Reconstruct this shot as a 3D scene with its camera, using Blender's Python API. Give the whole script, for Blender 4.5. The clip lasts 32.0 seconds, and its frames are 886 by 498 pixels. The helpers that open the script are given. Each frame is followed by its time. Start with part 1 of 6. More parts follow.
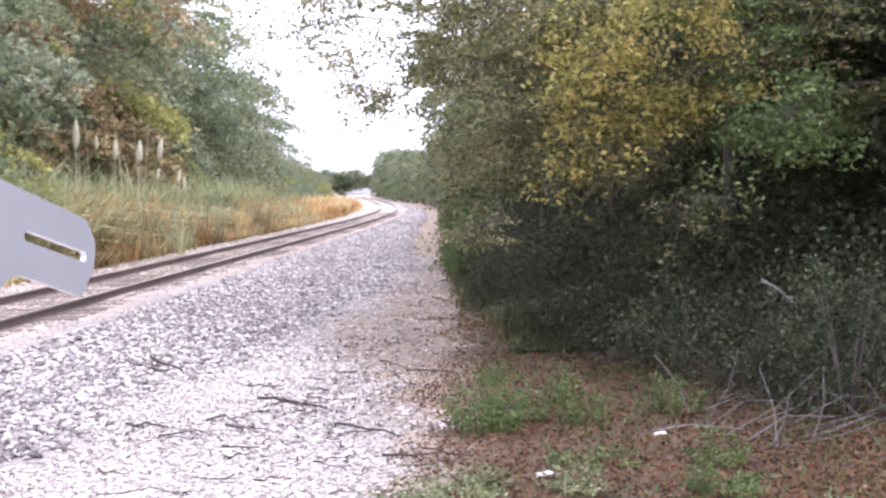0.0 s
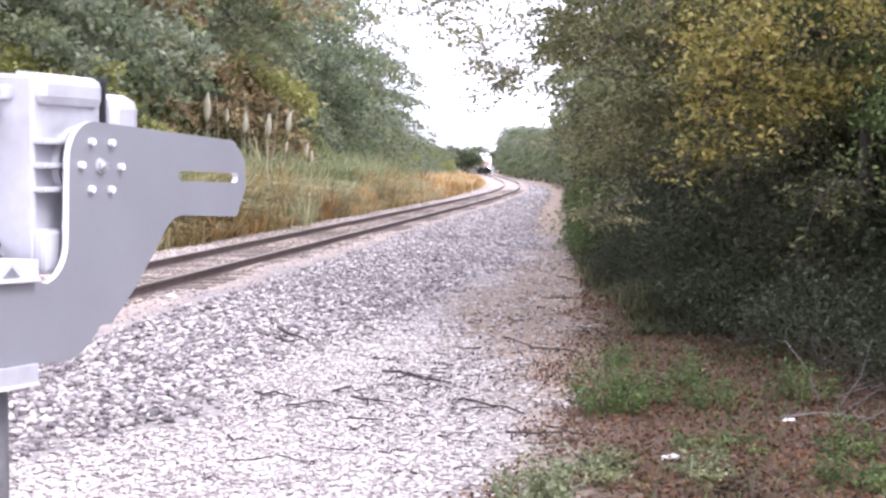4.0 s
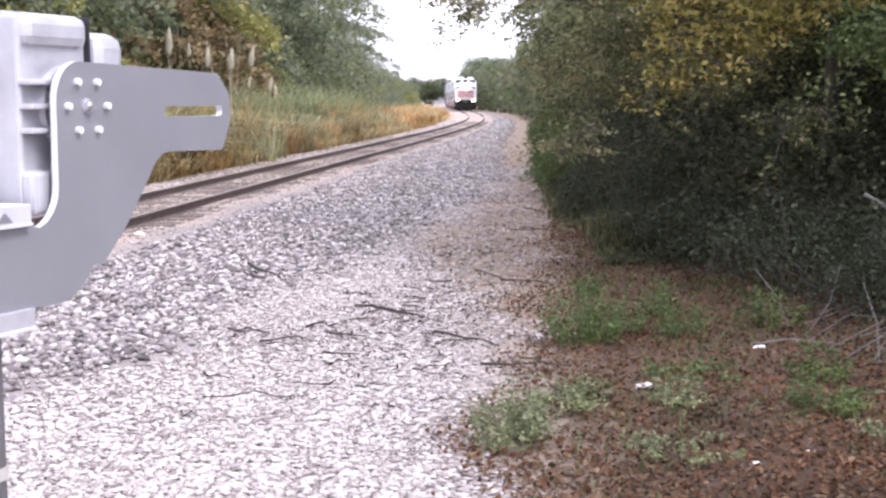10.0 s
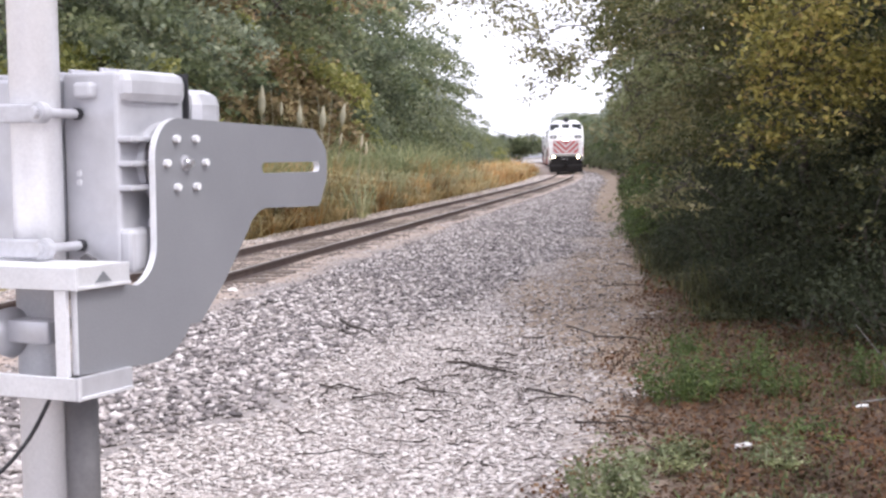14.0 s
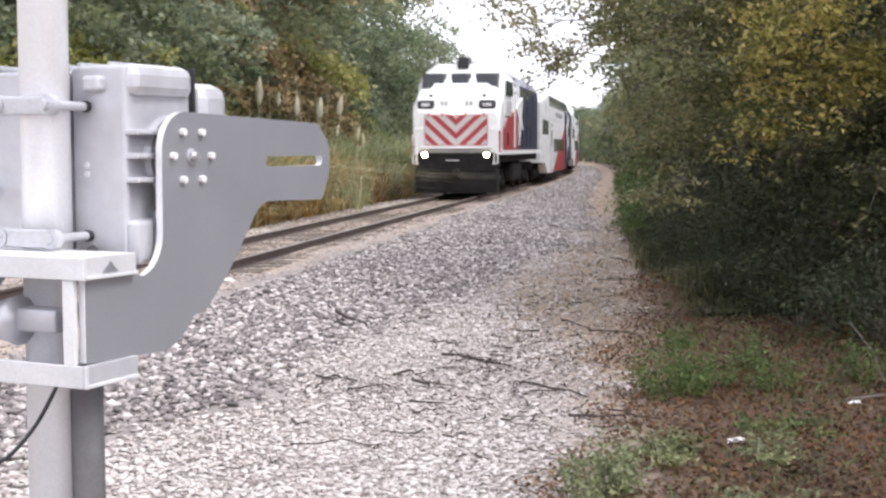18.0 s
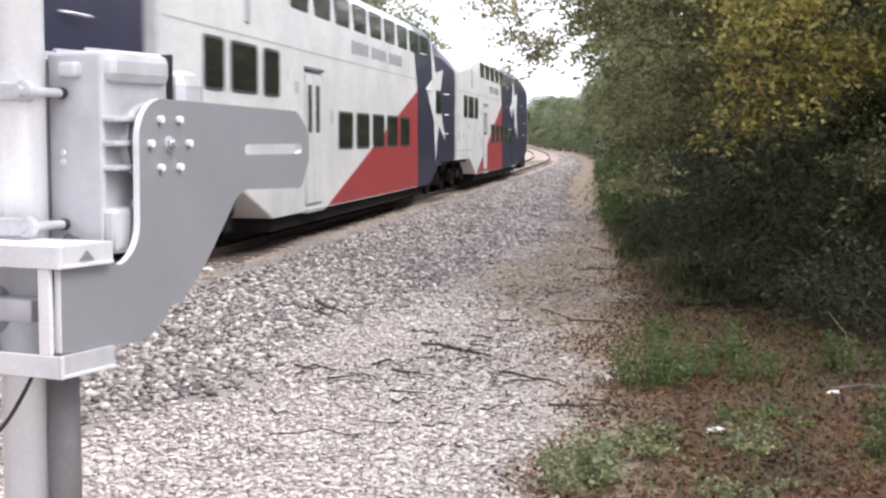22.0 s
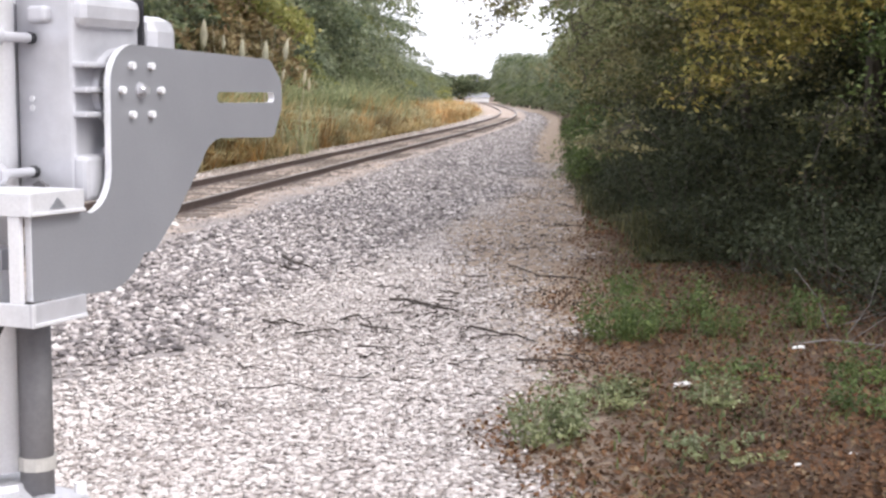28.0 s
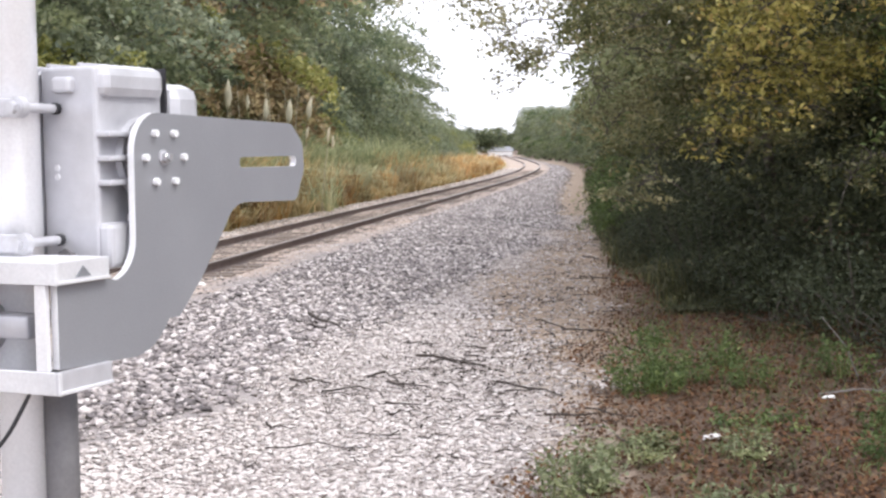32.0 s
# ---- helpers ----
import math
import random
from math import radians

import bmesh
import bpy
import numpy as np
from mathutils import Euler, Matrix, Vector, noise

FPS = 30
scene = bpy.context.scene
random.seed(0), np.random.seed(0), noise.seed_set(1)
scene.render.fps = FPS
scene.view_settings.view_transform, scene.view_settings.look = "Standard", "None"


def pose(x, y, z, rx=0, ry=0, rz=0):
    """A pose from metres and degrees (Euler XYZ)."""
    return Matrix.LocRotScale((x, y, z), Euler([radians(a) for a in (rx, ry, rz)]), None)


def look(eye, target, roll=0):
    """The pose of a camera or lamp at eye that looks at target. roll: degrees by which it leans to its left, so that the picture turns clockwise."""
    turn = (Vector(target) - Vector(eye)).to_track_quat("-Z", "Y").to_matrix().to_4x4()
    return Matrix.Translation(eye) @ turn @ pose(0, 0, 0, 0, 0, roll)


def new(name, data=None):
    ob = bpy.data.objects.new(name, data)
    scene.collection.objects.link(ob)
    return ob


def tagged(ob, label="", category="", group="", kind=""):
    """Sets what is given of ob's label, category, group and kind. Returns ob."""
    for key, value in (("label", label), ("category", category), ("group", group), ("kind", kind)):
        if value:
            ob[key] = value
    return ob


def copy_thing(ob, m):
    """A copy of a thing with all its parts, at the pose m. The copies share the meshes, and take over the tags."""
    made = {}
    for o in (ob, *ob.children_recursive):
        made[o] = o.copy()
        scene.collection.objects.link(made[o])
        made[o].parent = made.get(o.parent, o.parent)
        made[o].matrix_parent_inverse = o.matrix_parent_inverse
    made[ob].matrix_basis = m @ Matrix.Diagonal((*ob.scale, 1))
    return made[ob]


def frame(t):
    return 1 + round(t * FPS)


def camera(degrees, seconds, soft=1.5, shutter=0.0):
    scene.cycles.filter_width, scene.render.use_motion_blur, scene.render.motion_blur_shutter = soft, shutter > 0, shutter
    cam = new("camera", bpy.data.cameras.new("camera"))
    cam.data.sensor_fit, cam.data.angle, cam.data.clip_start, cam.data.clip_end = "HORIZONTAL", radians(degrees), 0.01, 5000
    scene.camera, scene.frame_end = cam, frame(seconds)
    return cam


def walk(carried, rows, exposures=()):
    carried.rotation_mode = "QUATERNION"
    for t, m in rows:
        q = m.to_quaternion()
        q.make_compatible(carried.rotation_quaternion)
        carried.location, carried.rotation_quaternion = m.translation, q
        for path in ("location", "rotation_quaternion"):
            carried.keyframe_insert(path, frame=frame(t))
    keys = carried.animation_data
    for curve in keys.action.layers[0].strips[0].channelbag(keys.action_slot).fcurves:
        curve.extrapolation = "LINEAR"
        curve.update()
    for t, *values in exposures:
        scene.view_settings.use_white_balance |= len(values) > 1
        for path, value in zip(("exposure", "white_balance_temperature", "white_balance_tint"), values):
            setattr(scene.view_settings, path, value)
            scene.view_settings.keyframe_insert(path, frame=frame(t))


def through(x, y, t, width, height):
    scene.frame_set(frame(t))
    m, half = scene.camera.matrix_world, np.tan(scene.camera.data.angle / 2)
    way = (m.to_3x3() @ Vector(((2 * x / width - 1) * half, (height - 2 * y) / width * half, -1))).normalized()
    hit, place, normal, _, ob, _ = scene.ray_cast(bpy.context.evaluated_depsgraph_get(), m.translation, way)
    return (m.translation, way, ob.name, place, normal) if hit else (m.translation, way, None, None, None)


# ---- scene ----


def eye(x, y, z, yaw, pitch, roll):
    """A camera pose: yaw to the right of the track side's north, pitch up, roll."""
    a, b = radians(yaw), radians(pitch)
    aim = (x + math.sin(a) * math.cos(b), y + math.cos(a) * math.cos(b), z + math.sin(b))
    return look((x, y, z), aim, roll)


cam = camera(36.18, 32.0, soft=2.5, shutter=0.4)
walk(cam, [
    (0.0, eye(0.127, -0.025, 2.092, 4.894, -2.546, -0.66)),
    (0.5, eye(0.127, -0.039, 2.089, 4.149, -2.796, -0.24)),
    (1.0, eye(0.125, -0.032, 2.087, 3.784, -3.276, 0.18)),
    (1.5, eye(0.148, -0.034, 2.088, 5.322, -2.926, 0.56)),
    (2.0, eye(0.140, -0.050, 2.088, 6.205, -2.885, 0.52)),
    (2.5, eye(0.096, -0.040, 2.086, 3.060, -2.934, 0.18)),
    (4.5, eye(0.061, -0.017, 2.091, -0.291, -4.208, 0.43)),
    (5.0, eye(0.040, -0.081, 2.089, 3.421, -5.202, 1.97)),
    (5.5, eye(0.029, -0.087, 2.123, 6.445, -4.239, 1.20)),
    (6.0, eye(0.017, -0.104, 2.108, 7.215, -3.990, 0.69)),
    (6.5, eye(0.028, -0.090, 2.097, 6.039, -3.610, 0.33)),
    (7.0, eye(0.053, -0.094, 2.093, 5.120, -3.686, -0.48)),
    (7.5, eye(0.020, -0.062, 2.106, 4.487, -3.623, -1.67)),
    (8.0, eye(0.017, -0.051, 2.082, 3.535, -4.274, -1.98)),
    (8.5, eye(0.013, -0.039, 2.090, 3.138, -4.891, -1.28)),
    (9.0, eye(0.024, -0.041, 2.106, 2.414, -5.682, -1.03)),
    (9.5, eye(0.021, -0.058, 2.102, 1.686, -5.809, -0.56)),
    (10.0, eye(0.013, -0.025, 2.097, 1.243, -6.326, -0.34)),
    (10.5, eye(0.000, -0.010, 2.094, 0.015, -6.389, -0.20)),
    (11.0, eye(-0.021, 0.006, 2.088, -2.242, -6.707, 0.52)),
    (11.5, eye(-0.024, 0.010, 2.085, -3.829, -6.491, 0.65)),
    (12.0, eye(-0.025, 0.026, 2.084, -5.216, -6.766, 0.51)),
    (12.5, eye(-0.010, 0.041, 2.087, -2.695, -6.097, 1.03)),
    (13.0, eye(-0.009, 0.034, 2.093, -2.229, -5.186, 0.59)),
    (13.5, eye(-0.020, 0.053, 2.091, -3.304, -4.360, -0.18)),
    (14.0, eye(-0.014, 0.052, 2.093, -2.517, -3.933, -0.78)),
    (14.5, eye(-0.001, 0.023, 2.093, -1.843, -3.685, -0.36)),
    (16.5, eye(-0.013, 0.027, 2.091, -1.706, -4.243, 0.34)),
    (17.0, eye(-0.014, 0.019, 2.093, -1.697, -4.028, 0.39)),
    (17.5, eye(-0.024, 0.020, 2.090, -2.391, -3.983, 0.61)),
    (18.0, eye(-0.024, -0.003, 2.102, -2.317, -4.268, -0.12)),
    (18.5, eye(-0.010, 0.004, 2.097, -1.668, -5.028, 0.13)),
    (19.0, eye(-0.032, 0.011, 2.097, -4.073, -4.739, 0.35)),
    (19.5, eye(-0.027, -0.004, 2.101, -1.434, -4.770, 0.64)),
    (20.0, eye(-0.017, 0.023, 2.083, -0.754, -6.615, 1.08)),
    (20.5, eye(-0.027, 0.034, 2.088, -1.370, -5.785, 0.74)),
    (21.0, eye(-0.023, 0.027, 2.096, -1.543, -5.192, 0.47)),
    (21.5, eye(-0.032, 0.026, 2.096, -1.175, -5.007, 0.69)),
    (22.0, eye(-0.027, 0.023, 2.100, -1.458, -4.717, 0.07)),
    (22.5, eye(-0.030, 0.026, 2.099, -1.885, -4.616, -0.18)),
    (23.0, eye(-0.031, 0.017, 2.100, -2.505, -4.305, -0.32)),
    (23.5, eye(-0.037, 0.022, 2.098, -2.434, -4.621, -0.06)),
    (24.0, eye(-0.033, 0.016, 2.099, -1.355, -4.446, -0.13)),
    (24.5, eye(-0.029, 0.013, 2.095, -2.097, -4.887, -0.35)),
    (25.0, eye(-0.033, 0.018, 2.089, -1.335, -4.927, -0.25)),
    (25.5, eye(-0.052, 0.039, 2.079, -2.408, -5.283, -0.14)),
    (27.5, eye(-0.056, 0.032, 2.078, -1.264, -7.087, 0.54)),
    (28.0, eye(-0.049, 0.042, 2.081, 0.000, -6.520, 0.38)),
    (28.5, eye(-0.047, 0.049, 2.091, -0.011, -5.585, 0.10)),
    (29.0, eye(-0.037, 0.032, 2.094, -0.385, -5.044, -0.22)),
    (29.5, eye(-0.040, 0.043, 2.096, -0.863, -4.612, -0.42)),
    (30.0, eye(-0.042, 0.032, 2.097, -1.420, -4.343, -0.48)),
    (30.5, eye(-0.041, 0.040, 2.097, -1.360, -4.182, -0.84)),
    (31.0, eye(-0.038, 0.040, 2.098, -1.412, -4.145, -0.98)),
    (31.5, eye(-0.039, 0.037, 2.097, -1.020, -4.260, -0.74)),
    (32.0, eye(-0.040, 0.030, 2.096, -1.095, -4.235, -0.81)),
], exposures=[(0, 1.1, 6000, 20), (2.5, 1.08, 6000, 20), (5, 0.86, 6000, 20), (6, 1.1, 6000, 20), (7, 1.1, 6000, 20), (8, 1.02, 6050, 20), (10, 0.72, 6100, 19), (11.5, 0.48, 6200, 17),
              (13, 0.42, 6300, 15), (16.5, 0.46, 6400, 12), (19, 0.47, 6450, 10), (21, 0.56, 6500, 9), (24, 0.6, 6500, 8), (25.5, 0.66, 6550, 8), (28, 0.52, 6500, 10), (32, 0.54, 6450, 10)])

# ---- light: a bright overcast sky ----
world = bpy.data.worlds.new("overcast_sky")
scene.world = world
world.use_nodes = True
wn = world.node_tree
wn.nodes.clear()
w_sky = wn.nodes.new("ShaderNodeTexSky")
w_sky.sky_type, w_sky.sun_disc = "NISHITA", False
w_sky.sun_elevation, w_sky.sun_rotation = radians(51), radians(128)
w_sky.air_density, w_sky.dust_density, w_sky.ozone_density = 1.0, 6.0, 0.5
w_hsv = wn.nodes.new("ShaderNodeHueSaturation")
w_hsv.inputs["Saturation"].default_value = 0.2
w_mix = wn.nodes.new("ShaderNodeMix")
w_mix.data_type = "RGBA"
w_mix.inputs[0].default_value = 0.8
w_mix.inputs[7].default_value = (9.6, 9.6, 10.7, 1)  # thin even cloud
w_bg = wn.nodes.new("ShaderNodeBackground")
w_bg.inputs["Strength"].default_value = 0.15
w_out = wn.nodes.new("ShaderNodeOutputWorld")
wn.links.new(w_sky.outputs[0], w_hsv.inputs["Color"])
wn.links.new(w_hsv.outputs[0], w_mix.inputs[6])
wn.links.new(w_mix.outputs[2], w_bg.inputs["Color"])
wn.links.new(w_bg.outputs[0], w_out.inputs["Surface"])

sun_data = bpy.data.lights.new("sun", "SUN")
sun_data.energy, sun_data.angle, sun_data.color = 1.5, radians(22), (1.0, 0.97, 0.93)
sun = new("sun", sun_data)
sun.matrix_world = look((18.9, -14.8, 29.6), (0, 0, 0))


# ---- materials ----
def mat_base(name):
    m = bpy.data.materials.new(name)
    m.use_nodes = True
    t = m.node_tree
    t.nodes.clear()
    out = t.nodes.new("ShaderNodeOutputMaterial")
    bs = t.nodes.new("ShaderNodeBsdfPrincipled")
    t.links.new(bs.outputs[0], out.inputs[0])
    return m, t, bs, out


def noise_node(t, scale, detail=4.0, rough=0.6, coord="Object"):
    tc = t.nodes.new("ShaderNodeTexCoord")
    n = t.nodes.new("ShaderNodeTexNoise")
    n.inputs["Scale"].default_value, n.inputs["Detail"].default_value, n.inputs["Roughness"].default_value = scale, detail, rough
    t.links.new(tc.outputs[coord], n.inputs["Vector"])
    return n


def ramp(t, src, stops):
    r = t.nodes.new("ShaderNodeValToRGB")
    e = r.color_ramp.elements
    while len(e) < len(stops):
        e.new(0.5)
    for k, (p, c) in enumerate(stops):
        e[k].position, e[k].color = p, (*c, 1)
    t.links.new(src, r.inputs[0])
    return r


def mix_rgb(t, fac, a, b, mode="MIX"):
    m = t.nodes.new("ShaderNodeMix")
    m.data_type, m.blend_type = "RGBA", mode
    for sock, v in ((m.inputs[0], fac), (m.inputs[6], a), (m.inputs[7], b)):
        if hasattr(v, "links"):
            t.links.new(v, sock)
        elif isinstance(v, tuple):
            sock.default_value = (*v, 1)
        else:
            sock.default_value = v
    return m.outputs[2]


def surf(name, dark, light, scale=6.0, fine=60.0, rough=0.6, metal=0.0, bump=0.2, bump_scale=80.0, spread=0.1):
    """A worn surface: two colours mixed by coarse and fine noise, uneven gloss and a fine bump."""
    m, t, bs, out = mat_base(name)
    n1, n2 = noise_node(t, scale), noise_node(t, fine)
    r1 = ramp(t, n1.outputs[0], [(0.3, dark), (0.7, light)])
    r2 = ramp(t, n2.outputs[0], [(0.25, tuple(v * 0.78 for v in dark)), (0.75, light)])
    col = mix_rgb(t, 0.4, r1.outputs[0], r2.outputs[0])
    t.links.new(col, bs.inputs["Base Color"])
    rr = t.nodes.new("ShaderNodeMapRange")
    rr.inputs[3].default_value, rr.inputs[4].default_value = max(rough - spread, 0.02), min(rough + spread, 1)
    t.links.new(n2.outputs[0], rr.inputs[0])
    t.links.new(rr.outputs[0], bs.inputs["Roughness"])
    bs.inputs["Metallic"].default_value = metal
    if bump:
        b = t.nodes.new("ShaderNodeBump")
        b.inputs["Strength"].default_value, b.inputs["Distance"].default_value = bump, 0.01
        t.links.new(noise_node(t, bump_scale).outputs[0], b.inputs["Height"])
        t.links.new(b.outputs[0], bs.inputs["Normal"])
    return m


def leafy(name, stops, rough=0.55, through=0.35):
    """Leaves: each one takes its own tint from the stops; some light passes through."""
    m, t, bs, out = mat_base(name)
    g = t.nodes.new("ShaderNodeNewGeometry")
    r = ramp(t, g.outputs["Random Per Island"], stops)
    big = ramp(t, noise_node(t, 0.45, 2.0).outputs[0], [(0.3, (0.72, 0.78, 0.76)), (0.7, (1.15, 1.08, 0.98))])
    mid = ramp(t, noise_node(t, 1.7, 3.0).outputs[0], [(0.35, (0.7, 0.72, 0.7)), (0.65, (1.2, 1.18, 1.1))])
    col = mix_rgb(t, 1.0, mix_rgb(t, 1.0, r.outputs[0], big.outputs[0], "MULTIPLY"), mid.outputs[0], "MULTIPLY")
    t.links.new(col, bs.inputs["Base Color"])
    bs.inputs["Roughness"].default_value = rough
    bs.inputs["Specular IOR Level"].default_value = 0.3
    tr = t.nodes.new("ShaderNodeBsdfTranslucent")
    t.links.new(col, tr.inputs["Color"])
    mx = t.nodes.new("ShaderNodeMixShader")
    mx.inputs[0].default_value = through
    t.links.new(bs.outputs[0], mx.inputs[1])
    t.links.new(tr.outputs[0], mx.inputs[2])
    t.links.new(mx.outputs[0], out.inputs[0])
    return m


def glow(name, colour, strength):
    m, t, bs, out = mat_base(name)
    bs.inputs["Base Color"].default_value = (*colour, 1)
    bs.inputs["Emission Color"].default_value = (*colour, 1)
    bs.inputs["Emission Strength"].default_value = strength
    return m


def stony(name, stops, rough=0.9, bump=0.5, bump_scale=120.0):
    """Loose stones: each one has its own tone."""
    m, t, bs, out = mat_base(name)
    g = t.nodes.new("ShaderNodeNewGeometry")
    r = ramp(t, g.outputs["Random Per Island"], stops)
    n = ramp(t, noise_node(t, 25.0).outputs[0], [(0.3, (0.75, 0.74, 0.73)), (0.7, (1.1, 1.1, 1.1))])
    t.links.new(mix_rgb(t, 1.0, r.outputs[0], n.outputs[0], "MULTIPLY"), bs.inputs["Base Color"])
    bs.inputs["Roughness"].default_value = rough
    b = t.nodes.new("ShaderNodeBump")
    b.inputs["Strength"].default_value, b.inputs["Distance"].default_value = bump, 0.01
    t.links.new(noise_node(t, bump_scale).outputs[0], b.inputs["Height"])
    t.links.new(b.outputs[0], bs.inputs["Normal"])
    return m


def ground_material():
    """Dirt shoulder, ballast, pale fine gravel, worn path and leaf litter, by the distance from the track."""
    m, t, bs, out = mat_base("ground_mix")
    at = t.nodes.new("ShaderNodeAttribute")
    at.attribute_name = "off_track"

    def math_node(op, a, b):
        n = t.nodes.new("ShaderNodeMath")
        n.operation = op
        for k, v in enumerate((a, b)):
            if hasattr(v, "links"):
                t.links.new(v, n.inputs[k])
            else:
                n.inputs[k].default_value = v
        return n.outputs[0]

    wob, wob2 = noise_node(t, 0.5, 6.0), noise_node(t, 3.0, 5.0)
    side = math_node("ADD", at.outputs["Fac"], math_node("MULTIPLY", math_node("SUBTRACT", wob.outputs[0], 0.5), 1.8))
    side = math_node("ADD", side, math_node("MULTIPLY", math_node("SUBTRACT", wob2.outputs[0], 0.5), 0.9))

    def band(lo, hi):
        r = t.nodes.new("ShaderNodeMapRange")
        r.inputs[1].default_value, r.inputs[2].default_value = lo, hi
        t.links.new(side, r.inputs[0])
        return r.outputs[0]

    nf, nc = noise_node(t, 45.0, 6.0), noise_node(t, 1.6, 5.0)
    dirt = ramp(t, noise_node(t, 6.0, 8.0, 0.7).outputs[0], [(0.3, (0.30, 0.225, 0.18)), (0.5, (0.42, 0.335, 0.28)), (0.7, (0.52, 0.44, 0.38))])
    ballast = ramp(t, nf.outputs[0], [(0.3, (0.14, 0.125, 0.12)), (0.7, (0.40, 0.36, 0.345))])
    gravel = ramp(t, nf.outputs[0], [(0.3, (0.32, 0.283, 0.262)), (0.7, (0.58, 0.528, 0.495))])
    nm = noise_node(t, 14.0, 8.0, 0.7)
    path = ramp(t, nm.outputs[0], [(0.3, (0.19, 0.138, 0.10)), (0.5, (0.33, 0.252, 0.188)), (0.7, (0.44, 0.357, 0.285))])
    litter = ramp(t, nf.outputs[0], [(0.3, (0.07, 0.045, 0.03)), (0.55, (0.12, 0.078, 0.052)), (0.75, (0.19, 0.135, 0.095))])
    grassy = ramp(t, nc.outputs[0], [(0.3, (0.22, 0.17, 0.08)), (0.7, (0.30, 0.26, 0.12))])
    col = mix_rgb(t, band(-3.2, -2.2), grassy.outputs[0], dirt.outputs[0])
    col = mix_rgb(t, band(1.2, 2.0), col, ballast.outputs[0])
    col = mix_rgb(t, band(3.9, 5.2), col, gravel.outputs[0])
    past = t.nodes.new("ShaderNodeAttribute")
    past.attribute_name = "off_gravel"
    worn = t.nodes.new("ShaderNodeMapRange")
    worn.inputs[1].default_value, worn.inputs[2].default_value = -0.5, 0.35
    t.links.new(math_node("ADD", past.outputs["Fac"], math_node("MULTIPLY", math_node("SUBTRACT", wob2.outputs[0], 0.5), 1.6)), worn.inputs[0])
    col = mix_rgb(t, worn.outputs[0], col, path.outputs[0])
    col = mix_rgb(t, band(6.95, 7.75), col, litter.outputs[0])
    t.links.new(col, bs.inputs["Base Color"])
    bs.inputs["Roughness"].default_value = 0.95
    b = t.nodes.new("ShaderNodeBump")
    b.inputs["Strength"].default_value, b.inputs["Distance"].default_value = 0.6, 0.03
    t.links.new(nf.outputs[0], b.inputs["Height"])
    t.links.new(b.outputs[0], bs.inputs["Normal"])
    return m


M_GROUND = ground_material()
M_STONE = stony("ballast_rock", [(0.0, (0.118, 0.105, 0.105)), (0.3, (0.248, 0.222, 0.219)), (0.6, (0.405, 0.363, 0.35)), (0.85, (0.59, 0.537, 0.517)), (1.0, (0.80, 0.755, 0.73))])
M_CHIP = stony("gravel_chip", [(0.0, (0.255, 0.22, 0.205)), (0.22, (0.43, 0.38, 0.354)), (0.58, (0.63, 0.57, 0.54)), (1.0, (0.83, 0.78, 0.75))])
M_TEAL = stony("sprayed_rock", [(0.0, (0.25, 0.42, 0.43)), (0.6, (0.42, 0.62, 0.62)), (1.0, (0.6, 0.74, 0.73))])
M_BROWNSTONE = stony("brown_bed_rock", [(0.0, (0.10, 0.08, 0.07)), (0.5, (0.26, 0.22, 0.19)), (1.0, (0.46, 0.40, 0.36))])
M_RAIL = surf("rusty_rail", (0.07, 0.052, 0.048), (0.14, 0.105, 0.095), 4, 60, 0.75, 0.2)
M_RAILTOP = surf("worn_rail_head", (0.30, 0.28, 0.27), (0.45, 0.43, 0.42), 3, 40, 0.35, 0.8, 0.05)
M_TIE = surf("weathered_timber", (0.11, 0.085, 0.07), (0.22, 0.18, 0.15), 5, 70, 0.9, 0, 0.5)
M_GALV = surf("galvanised_steel", (0.86, 0.86, 0.88), (0.95, 0.95, 0.965), 7, 140, 0.36, 0.15, 0.04)
M_BAR = surf("pale_aluminium_bar", (0.62, 0.62, 0.64), (0.76, 0.76, 0.78), 9, 140, 0.42, 0.3, 0.05)
M_ALU = surf("cast_aluminium", (0.46, 0.46, 0.49), (0.62, 0.62, 0.65), 7, 120, 0.42, 0.4, 0.12)
M_BOLT = surf("zinc_bolt", (0.5, 0.5, 0.52), (0.78, 0.78, 0.8), 30, 200, 0.3, 0.75, 0.05)
M_CASE = surf("painted_aluminium_case", (0.46, 0.46, 0.49), (0.64, 0.64, 0.67), 3.0, 16, 0.36, 0.35, 0.06)
M_PLATE = surf("grey_steel_plate", (0.265, 0.269, 0.288), (0.31, 0.315, 0.333), 4, 200, 0.5, 0.3, 0.04)
M_EDGE = surf("bright_cut_edge", (0.72, 0.72, 0.74), (0.85, 0.85, 0.87), 12, 150, 0.4, 0.3, 0.03)
M_PIPE = surf("grey_conduit", (0.13, 0.125, 0.13), (0.2, 0.195, 0.2), 8, 90, 0.6, 0.2, 0.1)
M_BLACK = surf("black_rubber", (0.015, 0.015, 0.018), (0.04, 0.04, 0.045), 12, 90, 0.55)
M_CONC = surf("concrete", (0.38, 0.36, 0.33), (0.52, 0.50, 0.47), 4, 60, 0.9, 0, 0.4)
M_WHITE = surf("white_train_paint", (0.80, 0.805, 0.81), (0.90, 0.905, 0.91), 1.2, 22, 0.4, 0, 0.03)
M_COACH = surf("grimy_white_coach_paint", (0.60, 0.60, 0.605), (0.86, 0.86, 0.865), 0.8, 9, 0.45, 0, 0.03)
M_BLUE = surf("dark_blue_train_paint", (0.022, 0.022, 0.055), (0.04, 0.04, 0.085), 1.2, 22, 0.35, 0, 0.03)
